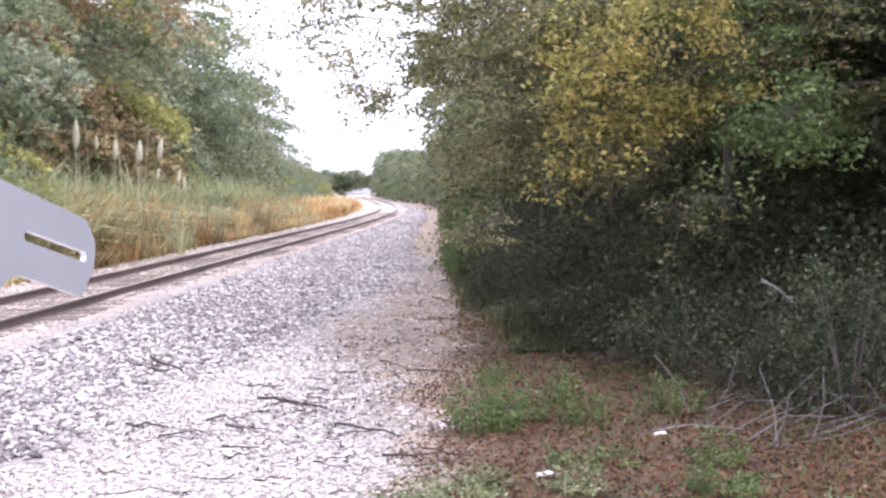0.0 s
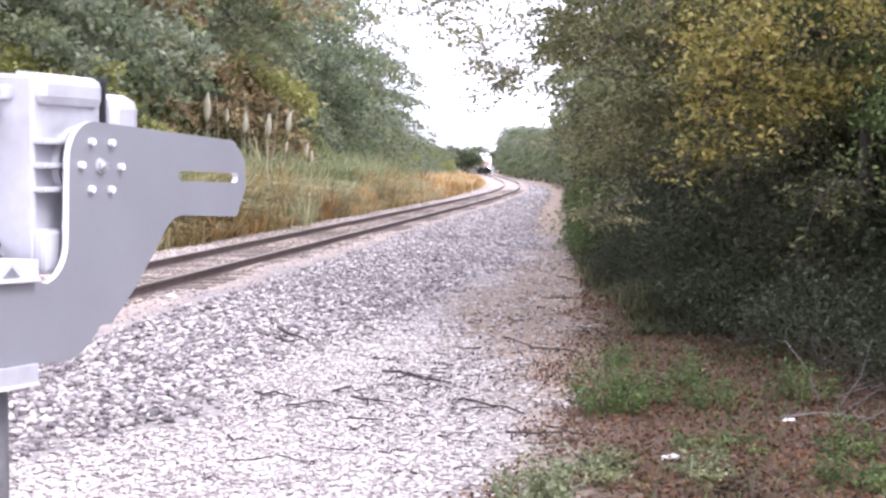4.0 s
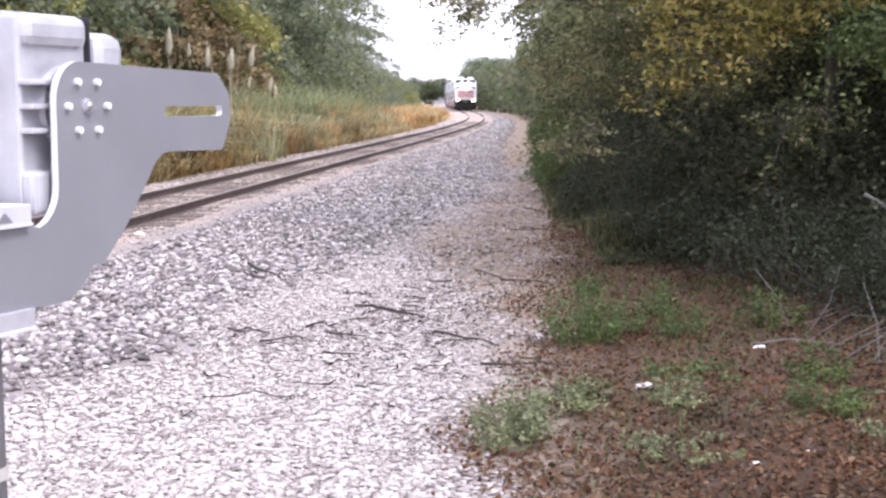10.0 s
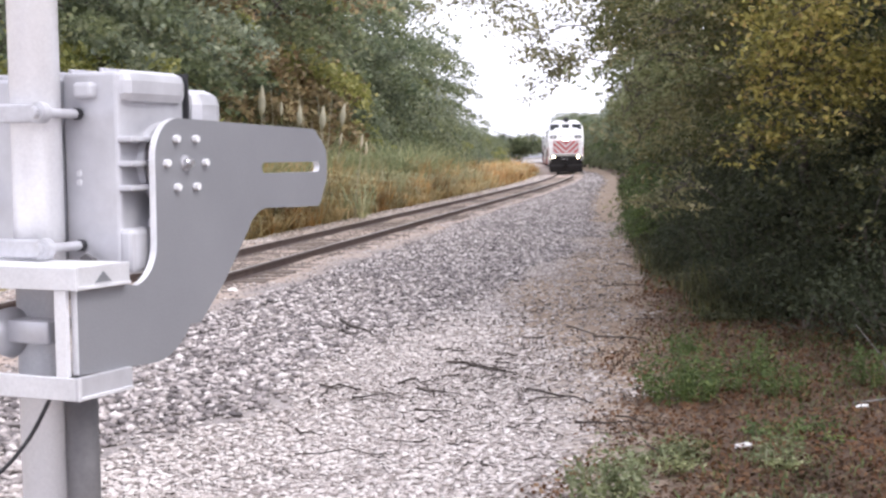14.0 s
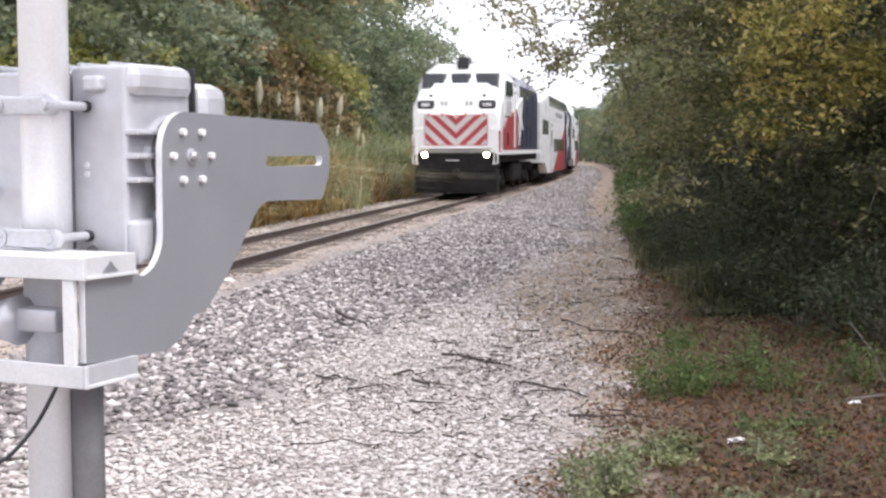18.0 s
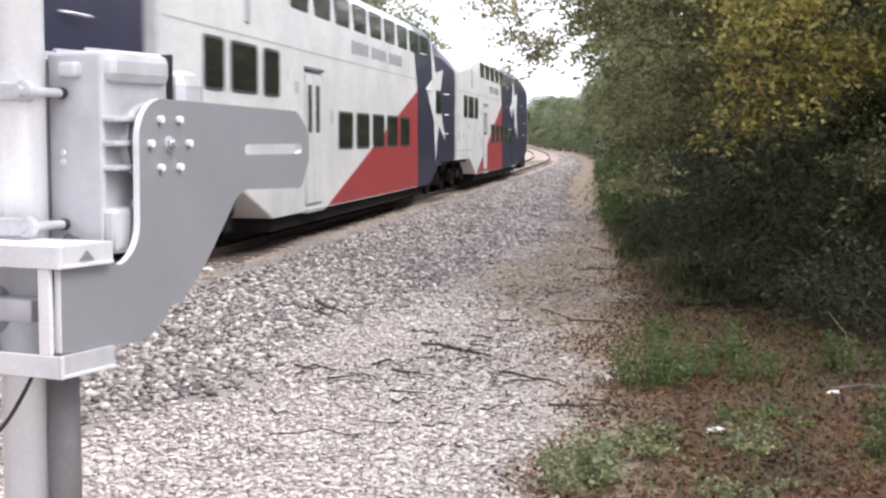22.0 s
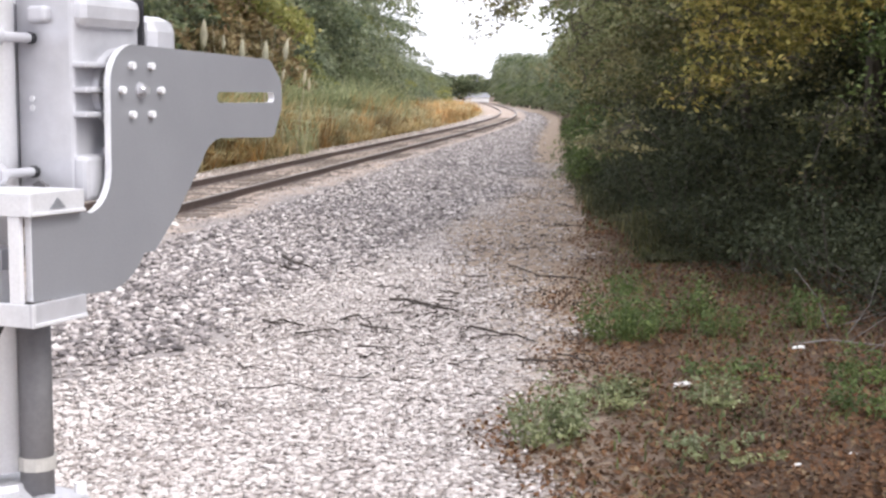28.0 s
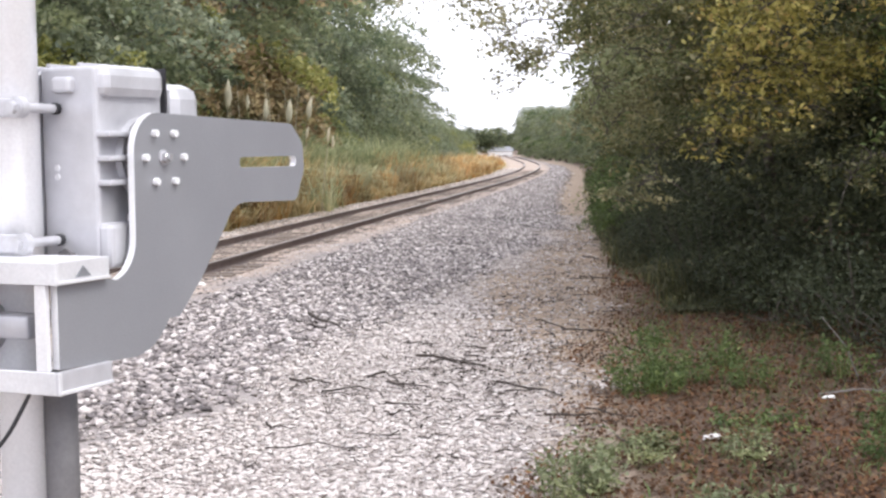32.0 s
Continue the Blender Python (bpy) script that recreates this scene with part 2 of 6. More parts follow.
M_RED = surf("red_train_paint", (0.34, 0.035, 0.045), (0.44, 0.06, 0.065), 1.2, 22, 0.42, 0, 0.03)
M_NOSEWHITE = surf("dulled_white_stripe", (0.5, 0.46, 0.46), (0.62, 0.58, 0.58), 3, 30, 0.5, 0, 0.03)
M_SEAM = surf("pale_grey_seam", (0.42, 0.43, 0.44), (0.54, 0.55, 0.56), 3, 40, 0.55)
M_FRAME = surf("grey_rubber_gasket", (0.05, 0.05, 0.055), (0.1, 0.1, 0.11), 8, 60, 0.6)
# Underbody shade is put into these two near-black colours, beyond grime and steel.
M_UNDER = surf("grimy_shaded_underframe", (0.012, 0.011, 0.012), (0.032, 0.03, 0.03), 3, 40, 0.85)
M_WHEEL = surf("shaded_wheel_steel", (0.013, 0.012, 0.012), (0.03, 0.027, 0.026), 6, 60, 0.65, 0.3)
for _m in (M_UNDER, M_WHEEL):
    next(n for n in _m.node_tree.nodes if n.type == "BSDF_PRINCIPLED").inputs["Specular IOR Level"].default_value = 0.12
M_GREY = surf("grey_vent_grille", (0.16, 0.165, 0.18), (0.26, 0.265, 0.28), 3, 40, 0.6)
M_BARK = surf("bark", (0.055, 0.045, 0.037), (0.14, 0.12, 0.10), 9, 60, 0.95, 0, 0.7, 40)
M_PALEBARK = surf("bleached_wood", (0.13, 0.118, 0.108), (0.27, 0.25, 0.235), 9, 60, 0.9, 0, 0.4, 50)
M_DEADWOOD = surf("dark_dead_wood", (0.03, 0.024, 0.02), (0.085, 0.068, 0.058), 12, 70, 0.95, 0, 0.6, 50)
M_GLASS, _t, _b, _o = mat_base("dark_window_glass")
_b.inputs["Base Color"].default_value = (0.015, 0.017, 0.02, 1)
_b.inputs["Roughness"].default_value = 0.06
_b.inputs["Specular IOR Level"].default_value = 0.6
M_LAMP = glow("headlamp", (1.0, 0.80, 0.46), 45)
# Distance haze is put into these two lightened, greyed leaf colours.
M_LEAF_FAR = leafy("hazed_hedgerow_leaves", [(0.0, (0.14, 0.175, 0.11)), (0.5, (0.23, 0.27, 0.17)), (0.85, (0.30, 0.34, 0.215)), (1.0, (0.39, 0.40, 0.27))], 0.6, 0.5)
M_LEAF_HAZE = leafy("hazed_green_leaves", [(0.0, (0.17, 0.20, 0.155)), (0.5, (0.26, 0.30, 0.225)), (1.0, (0.37, 0.40, 0.31))], 0.6, 0.5)
M_LEAF_BROWN = leafy("turning_leaves", [(0.0, (0.20, 0.14, 0.085)), (0.5, (0.32, 0.24, 0.145)), (1.0, (0.38, 0.32, 0.19))])
M_LEAF_OLIVE = leafy("olive_leaves", [(0.0, (0.07, 0.078, 0.034)), (0.4, (0.125, 0.134, 0.06)), (0.72, (0.19, 0.19, 0.09)), (0.9, (0.27, 0.24, 0.125)), (1.0, (0.40, 0.39, 0.27))])
M_LEAF_YELLOW = leafy("yellow_leaves", [(0.0, (0.22, 0.20, 0.06)), (0.4, (0.36, 0.325, 0.10)), (0.8, (0.50, 0.45, 0.17)), (1.0, (0.46, 0.32, 0.14))])
# Tan green, paled for the light on the wood's left edge.
M_LEAF_TAN = leafy("edge_lit_tan_leaves", [(0.0, (0.18, 0.176, 0.095)), (0.5, (0.285, 0.275, 0.155)), (1.0, (0.44, 0.42, 0.28))], 0.55, 0.5)
# Backlight and sky glare on overhanging boughs are put into this pale colour.
M_LEAF_SKY = leafy("sky_glare_leaves", [(0.0, (0.2, 0.2, 0.12)), (0.5, (0.34, 0.33, 0.22)), (1.0, (0.5, 0.48, 0.36))], 0.5, 0.65)
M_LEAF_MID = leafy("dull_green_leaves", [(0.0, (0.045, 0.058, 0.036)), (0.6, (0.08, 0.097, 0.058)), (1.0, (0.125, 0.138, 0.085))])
M_LEAF_MIDGRASS = leafy("dull_grass", [(0.0, (0.07, 0.075, 0.045)), (0.6, (0.12, 0.125, 0.075)), (1.0, (0.2, 0.19, 0.12))], 0.7, 0.25)
# Dark green leaves, with the wood's inner shade put into the colour.
M_LEAF_DARK = leafy("shaded_green_leaves", [(0.0, (0.036, 0.044, 0.027)), (0.6, (0.068, 0.079, 0.047)), (1.0, (0.125, 0.137, 0.084))])
M_LEAF_GREEN = leafy("green_leaves", [(0.0, (0.075, 0.115, 0.042)), (0.6, (0.14, 0.195, 0.07)), (1.0, (0.23, 0.29, 0.125))])
M_LEAF_PALE = leafy("pale_weed_leaves", [(0.0, (0.17, 0.20, 0.10)), (0.6, (0.28, 0.315, 0.18)), (1.0, (0.43, 0.45, 0.31))])
M_LEAF_LITTER = leafy("fallen_leaves", [(0.0, (0.062, 0.036, 0.023)), (0.45, (0.142, 0.07, 0.039)), (0.85, (0.20, 0.107, 0.06)), (1.0, (0.26, 0.19, 0.13))], 0.85, 0.1)
M_ORANGE = leafy("orange_dry_grass", [(0.0, (0.46, 0.26, 0.11)), (0.5, (0.70, 0.45, 0.21)), (1.0, (0.84, 0.66, 0.40))], 0.7, 0.5)
M_STRAW = leafy("dry_grass", [(0.0, (0.42, 0.32, 0.18)), (0.4, (0.68, 0.55, 0.33)), (0.8, (0.82, 0.72, 0.5)), (1.0, (0.88, 0.83, 0.66))], 0.7, 0.5)
M_RUST = leafy("rusty_dry_grass", [(0.0, (0.26, 0.14, 0.06)), (0.5, (0.44, 0.26, 0.11)), (1.0, (0.62, 0.43, 0.22))], 0.7, 0.35)
M_REED = leafy("green_reed", [(0.0, (0.26, 0.30, 0.17)), (0.6, (0.44, 0.48, 0.30)), (1.0, (0.64, 0.63, 0.45))], 0.6, 0.45)
M_REEDPALE = leafy("pale_reed_leaf", [(0.0, (0.32, 0.34, 0.2)), (0.5, (0.52, 0.53, 0.34)), (1.0, (0.74, 0.70, 0.5))], 0.6, 0.35)
M_SHRUB = leafy("yellow_green_leaves", [(0.0, (0.21, 0.22, 0.075)), (0.6, (0.36, 0.365, 0.135)), (1.0, (0.50, 0.48, 0.23))], 0.6, 0.5)
M_PLUME = leafy("reed_plume", [(0.0, (0.5, 0.45, 0.37)), (1.0, (0.74, 0.68, 0.58))], 0.95, 0.3)
M_LITTERBOX = surf("crumpled_white_paper", (0.72, 0.71, 0.69), (0.85, 0.84, 0.82), 12, 60, 0.8)


# ---- building helpers ----
RAIL_Z = 0.35
_yy = np.arange(-320.0, 440.0, 1.0)
_hd = np.interp(_yy, [60, 75, 90, 108, 130, 150, 175, 219, 260, 300, 343, 420],
                [0.121, 0.113, 0.10, 0.075, 0.05, 0.03, 0.014, 0.011, 0.008, -0.012, -0.04, -0.09])
_xx = np.concatenate([[0], np.cumsum((_hd[1:] + _hd[:-1]) / 2)])
_xx += -4.92 - np.interp(21.0, _yy, _xx)


def track_x(y):
    return np.interp(y, _yy, _xx)


def track_slope(y):
    return float(np.interp(y, _yy, _hd))


def verge_side(y):
    """How far to the right of the track's middle the fallen leaves begin."""
    return np.interp(y, [6, 20, 38, 54, 74, 110, 173, 264], [7.1, 7.0, 6.5, 5.9, 4.9, 4.2, 4.8, 7.9])


def gravel_side(y):
    """How far to the right of the track's middle the loose stones reach before the worn path."""
    return np.interp(y, [8, 11, 14, 16.4, 22, 27, 35, 54, 80, 130, 200], [7.0, 6.9, 6.1, 5.2, 5.0, 5.4, 5.4, 4.1, 3.3, 2.6, 2.4])


def ground_z(x, y):
    """The height of the ground: the track's low bed, its shoulder and the verge."""
    s = x - track_x(y)
    base = np.interp(s, [-6, -3.6, -1.7, 1.7, 3.0, 4.8, 7.5, 12, 40], [0.1, 0.02, 0.2, 0.2, 0.12, 0.0, 0.0, 0.12, 0.4])
    far = np.clip((np.abs(x) + np.abs(y) - 400) / 300, 0, 1)
    return base * (1 - far) + 0.02 * np.sin(x * 1.3 + 0.6 * np.sin(y * 0.9)) * np.sin(y * 0.8)


def part(name, bm, material, parent, label=""):
    me = bpy.data.meshes.new(name)
    bm.normal_update()
    bm.to_mesh(me)
    bm.free()
    for m in material if isinstance(material, (list, tuple)) else [material]:
        me.materials.append(m)
    ob = new(name, me)
    ob.parent = parent
    return tagged(ob, label)


def smooth(ob):
    ob.data.polygons.foreach_set("use_smooth", [True] * len(ob.data.polygons))
    return ob


def empty(name, m, label, category, group="", kind=""):
    e = new(name)
    e.empty_display_size = 0.2
    e.matrix_basis = m
    return tagged(e, label, category, group, kind)


def fast_mesh(name, verts, faces, materials, parent=None):
    """A mesh object from arrays of equal-sized faces."""
    me = bpy.data.meshes.new(name)
    verts, faces = np.asarray(verts, np.float32), np.asarray(faces, np.int32)
    n, k = faces.shape
    me.vertices.add(len(verts))
    me.vertices.foreach_set("co", verts.ravel())
    me.loops.add(n * k)
    me.loops.foreach_set("vertex_index", faces.ravel())
    me.polygons.add(n)
    me.polygons.foreach_set("loop_start", np.arange(0, n * k, k, dtype=np.int32))
    me.update(calc_edges=True)
    for m in materials if isinstance(materials, (list, tuple)) else [materials]:
        me.materials.append(m)
    ob = new(name, me)
    ob.parent = parent
    return ob


def box(bm, c, s, turn=None, bevel=0.0):
    m = Matrix.Translation(c) @ (turn if turn else Matrix()) @ Matrix.Diagonal((*s, 1))
    got = bmesh.ops.create_cube(bm, size=1, matrix=m)["verts"]
    if bevel:
        edges = list({e for v in got for e in v.link_edges})
        bmesh.ops.bevel(bm, geom=edges, offset=bevel, segments=2, affect="EDGES", profile=0.5)


def cyl(bm, a, b, r, r2=None, seg=16):
    a, b = Vector(a), Vector(b)
    d = b - a
    m = Matrix.Translation((a + b) / 2) @ d.to_track_quat("Z", "Y").to_matrix().to_4x4()
    bmesh.ops.create_cone(bm, cap_ends=True, segments=seg, radius1=r, radius2=r if r2 is None else r2, depth=d.length, matrix=m)


def tube(bm, pts, radii, seg=7):
    """A tapered round limb through the points."""
    rings = []
    for k, p in enumerate(pts):
        a, b = Vector(pts[max(k - 1, 0)]), Vector(pts[min(k + 1, len(pts) - 1)])
        q = (b - a).to_track_quat("Z", "Y")
        rings.append([bm.verts.new(Vector(p) + q @ Vector((math.cos(t) * radii[k], math.sin(t) * radii[k], 0)))
                      for t in (2 * math.pi * i / seg for i in range(seg))])
    for r, s in zip(rings, rings[1:]):
        for i in range(seg):
            bm.faces.new((r[i], r[(i + 1) % seg], s[(i + 1) % seg], s[i]))
    bm.faces.new(rings[0][::-1])
    bm.faces.new(rings[-1])


def prism(bm, poly, x0, x1):
    """A plate: the polygon in y, z pushed out from x0 to x1."""
    a = [bm.verts.new((x0, y, z)) for y, z in poly]
    b = [bm.verts.new((x1, y, z)) for y, z in poly]
    bm.faces.new(a[::-1])
    bm.faces.new(b)
    for i in range(len(poly)):
        j = (i + 1) % len(poly)
        bm.faces.new((a[i], a[j], b[j], b[i]))


def loft(bm, sections):
    """A hull through rings (y, [(x, z), ...]) of equal length, closed at both ends."""
    rings = [[bm.verts.new((x, y, z)) for x, z in ring] for y, ring in sections]
    for r, s in zip(rings, rings[1:]):
        for i in range(len(r)):
            j = (i + 1) % len(r)
            bm.faces.new((r[i], s[i], s[j], r[j]))
    bm.faces.new(rings[0])
    bm.faces.new(rings[-1][::-1])
    bmesh.ops.recalc_face_normals(bm, faces=bm.faces)


def rounded(cx, cz, w, h, r, n=4):
    out = []
    for sx, sz, a0 in ((1, 1, 0), (-1, 1, 90), (-1, -1, 180), (1, -1, 270)):
        for k in range(n + 1):
            a = radians(a0 + 90 * k / n)
            out.append((cx + sx * (w / 2 - r) + r * math.cos(a), cz + sz * (h / 2 - r) + r * math.sin(a)))
    return out


# ---- ground ----
def build_ground():
    xs = np.concatenate([[-4000, -2000, -900, -400, -200, -120, -80, -55, -40, -30], np.arange(-24, 14, 0.35),
                         [14, 16, 18, 21, 25, 30, 40, 60, 100, 200, 400, 900, 2000, 4000]])
    ys = np.concatenate([[-4000, -2000, -900, -400, -200, -100, -50, -25, -12, -6, -3], np.arange(-1, 40, 0.35), np.arange(40, 120, 1.0),
                         np.arange(120, 270, 5.0), [280, 300, 330, 370, 420, 500, 650, 900, 1500, 2500, 4000]])
    gx, gy = np.meshgrid(xs, ys)
    gz = ground_z(gx, gy)
    v = np.stack([gx, gy, gz], -1).reshape(-1, 3)
    nx, ny = len(xs), len(ys)
    i, j = np.meshgrid(np.arange(nx - 1), np.arange(ny - 1))
    a = (j * nx + i).ravel()
    ob = fast_mesh("ground", v, np.stack([a, a + 1, a + nx + 1, a + nx], 1), M_GROUND)
    side = gx - track_x(gy)
    off = side + (7 - verge_side(gy)) * np.clip((side - 2) / 2.5, 0, 1)
    ob.data.attributes.new("off_track", "FLOAT", "POINT").data.foreach_set("value", off.ravel().astype(np.float32))
    ob.data.attributes.new("off_gravel", "FLOAT", "POINT").data.foreach_set("value", (side - gravel_side(gy)).ravel().astype(np.float32))
    tagged(smooth(ob), "gravel, dirt and leaf-strewn ground beside the railway", "ground", kind="structure")


_ROCK = np.array([[1, 0.1, 0.1], [-1, -0.1, 0.05], [0.1, 1, -0.1], [-0.1, -1, 0.1], [0.2, 0.1, 1], [-0.1, -0.2, -1]], float)
_ROCK_F = np.array([[0, 2, 4], [2, 1, 4], [1, 3, 4], [3, 0, 4], [2, 0, 5], [1, 2, 5], [3, 1, 5], [0, 3, 5]])


def stones(name, x, y, size, material, label, category, rng, sink=0.25, flat=0.5):
    """Loose angular stones lying on the ground, in one heap."""
    n = len(x)
    v = _ROCK[None] + rng.uniform(-0.42, 0.42, (n, 6, 3))
    v *= (size[:, None] * rng.uniform(0.5, 1.3, (n, 3)))[:, None, :] * 0.62
    ang = rng.uniform(0, 2 * np.pi, n)
    tip = rng.uniform(-0.6, 0.6, n)
    ca, sa, ct, st = np.cos(ang)[:, None], np.sin(ang)[:, None], np.cos(tip)[:, None], np.sin(tip)[:, None]
    y1, z1 = v[..., 1] * ct - v[..., 2] * st, v[..., 1] * st + v[..., 2] * ct
    x2, y2 = v[..., 0] * ca - y1 * sa, v[..., 0] * sa + y1 * ca
    w = np.stack([x2 + x[:, None], y2 + y[:, None], z1 * flat + (ground_z(x, y) + size * sink)[:, None]], -1)
    f = (_ROCK_F[None] + (np.arange(n) * 6)[:, None, None]).reshape(-1, 3)
    return tagged(fast_mesh(name, w.reshape(-1, 3), f, material), label, category, kind="stuff")


def build_stones():
    rng = np.random.default_rng(4)
    mark_a, mark_b = (-3.75, 8.6), (-3.0, 7.1)
    # coarse ballast on the shoulder, denser near the camera
    y = 7 + 53 * rng.random(52000) ** 1.8
    s = 1.9 + (3.5 + 0.5 * np.sin(y * 0.7)) * rng.random(52000) ** 0.9
    edge = np.interp(y, [8, 9.7, 11, 12.5, 16, 20, 24, 30, 40, 54, 70], [3.2, 3.4, 4.0, 3.8, 4.2, 4.6, 5.0, 5.4, 5.2, 4.2, 3.6]) + rng.normal(0, 0.18, 52000)
    keep = s < edge
    y, s = y[keep], s[keep]
    stones("ballast_stones", track_x(y) + s, y, rng.uniform(0.042, 0.094, len(y)), M_STONE,
           "coarse grey and pinkish crushed stone ballast along the track", "ballast", rng)
    # stones between and just outside the rails
    y = 14 + 70 * rng.random(16000) ** 1.5
    s = rng.uniform(-1.35, 1.15, 16000)
    keep = np.abs(np.abs(s) - 0.75) > 0.1
    y, s = y[keep], s[keep]
    stones("bed_stones", track_x(y) + s, y, rng.uniform(0.03, 0.06, len(y)), M_BROWNSTONE,
           "brownish crushed stone packed between the ties", "ballast", rng, 0.1)
    # fine pale gravel
    n = 125000
    y = 6.0 + 36 * rng.random(n) ** 1.7
    s = 3.0 + 5.0 * rng.random(n)
    coarse = np.interp(y, [6, 8, 9.7, 11, 12.5, 16, 20, 24], [3.0, 3.2, 3.4, 4.0, 3.8, 4.2, 4.6, 5.0])
    keep = (s > coarse + rng.normal(0.05, 0.2, n)) & (s < verge_side(y) - 0.15 + 0.35 * np.sin(y * 1.7) * np.sin(y * 0.61) + rng.normal(0, 0.2, n))
    sandy = s > gravel_side(y) + 0.5 * np.sin(s * 2.1 + y * 0.9) + rng.normal(0, 0.25, n)
    strip = (np.abs(s - coarse - 0.2) < 0.14) & (y > 9) & (y < 11.6)
    keep &= ~(sandy | strip) | (rng.random(n) < 0.16)
    y, s = y[keep], s[keep]
    stones("fine_gravel", track_x(y) + s, y, rng.uniform(0.027, 0.06, len(y)) * np.interp(y, [6, 12, 40], [1, 1, 1.2]), M_CHIP,
           "pale fine gravel spread over the footpath", "gravel", rng, 0.2, 0.34)
    n = 16000
    y = rng.uniform(-8, 6.6, n)
    s = rng.uniform(2.0, 7.0, n)
    stones("near_gravel", track_x(y) + s, y, rng.uniform(0.025, 0.06, n), M_CHIP, "pale gravel round the foot of the gate", "gravel", rng, 0.2, 0.34)
    # stones thinning out down the line
    n = 26000
    y = 34 + 110 * rng.random(n) ** 1.5
    s = 1.7 + (gravel_side(y) - 1.5 + rng.normal(0, 0.2, n)) * rng.random(n)
    stones("far_ballast", track_x(y) + s, y, rng.uniform(0.04, 0.085, n) * np.interp(y, [34, 140], [1.0, 1.7]), M_STONE,
           "crushed stone thinning out down the line", "ballast", rng, 0.15)
    # pale stones along the far rail
    n = 9000
    y = 12 + 110 * rng.random(n) ** 1.6
    s = rng.uniform(-2.75, -1.25, n)
    stones("far_side_gravel", track_x(y) + s, y, rng.uniform(0.03, 0.07, n) * np.interp(y, [12, 120], [1.0, 1.6]), M_CHIP, "pale crushed stone beyond the far rail", "ballast", rng, 0.15)
    # stones marked with turquoise paint
    n = 260
    x, y = np.where(rng.random(n) < 0.6, mark_a[0], mark_b[0]) + rng.normal(0, 0.09, n), np.zeros(n)
    y = np.where(x < (mark_a[0] + mark_b[0]) / 2, mark_a[1], mark_b[1]) + rng.normal(0, 0.18, n)
    stones("painted_stones", x, y, rng.uniform(0.03, 0.06, n), M_TEAL, "stones marked with turquoise spray paint", "ballast", rng, 0.45)
    # stray stones on the packed dirt shoulder
    n = 3200
    y = 12 + 50 * rng.random(n) ** 1.4
    s = rng.uniform(0.95, 2.1, n)
    stones("stray_stones", track_x(y) + s, y, rng.uniform(0.015, 0.05, n), M_STONE, "stray stones on the packed dirt shoulder", "ballast", rng, 0.1)


# ---- track ----
def build_track():
    track = empty("railway_track", pose(0, 0, 0), "single railway track with rusty rails curving away", "track", kind="structure")
    prof = [(-0.07, 0.0), (0.07, 0.0), (0.07, 0.015), (0.012, 0.04), (0.012, 0.125), (0.037, 0.135), (0.037, 0.165), (0.03, 0.172),
            (-0.03, 0.172), (-0.037, 0.165), (-0.037, 0.135), (-0.012, 0.125), (-0.012, 0.04), (-0.07, 0.015)]
    ys = np.concatenate([np.arange(-80, 120, 2.0), np.arange(120, 420, 4.0)])
    for side in (-0.754, 0.754):
        bm = bmesh.new()
        rings = []
        for y in ys:
            x = track_x(y) + side
            rings.append([bm.verts.new((x + px, y, RAIL_Z - 0.172 + pz)) for px, pz in prof])
        for r, q in zip(rings, rings[1:]):
            for i in range(len(prof)):
                j = (i + 1) % len(prof)
                f = bm.faces.new((r[i], r[j], q[j], q[i]))
                f.material_index = 1 if i == 7 else 0
        part("rail", bm, [M_RAIL, M_RAILTOP], track, "rusty steel rail with a worn running surface")
    bm = bmesh.new()
    box(bm, (0, 0, 0), (2.6, 0.23, 0.18), bevel=0.012)
    tie = part("tie", bm, M_TIE, track)
    k = 0
    for y in np.arange(6, 112, 0.53):
        ob = tie if k == 0 else new("tie", tie.data)
        ob.parent = track
        ob.matrix_basis = pose(track_x(y), y, 0.115 + 0.01 * math.sin(k * 2.3), 0, 0, -math.degrees(math.atan(track_slope(y))) + math.sin(k * 1.7))
        k += 1


# ---- the crossing gate ----
HUB_Z = 2.085
GATE_AT = pose(-0.725, 3.08, 0, 0, 0, -23.0)


def plate_outline():
    """Outline of the counterweight plate in its own plane, from the hub."""
    pts = []

    def arc(cx, cz, r, a0, a1, n=8):
        for k in range(n + 1):
            a = radians(a0 + (a1 - a0) * k / n)
            pts.append((cx + r * math.cos(a), cz + r * math.sin(a)))

    arc(-0.02, 0.012, 0.088, 180, 92)
    pts.extend([(0.556, 0.083), (0.572, 0.079), (0.618, 0.038), (0.627, 0.022), (0.63, -0.032), (0.626, -0.05), (0.592, -0.112), (0.578, -0.12)])
    arc(0.335, -0.215, 0.1, 92, 150, 6)
    pts.extend([(0.139, -0.285), (0.045, -0.365)])
    arc(-0.13, -0.27, 0.165, -35, -88, 6)
    pts.extend([(-0.374, -0.425), (-0.374, -0.254), (-0.215, -0.254)])
    arc(-0.2, -0.172, 0.09, -78, 0, 6)
    return pts


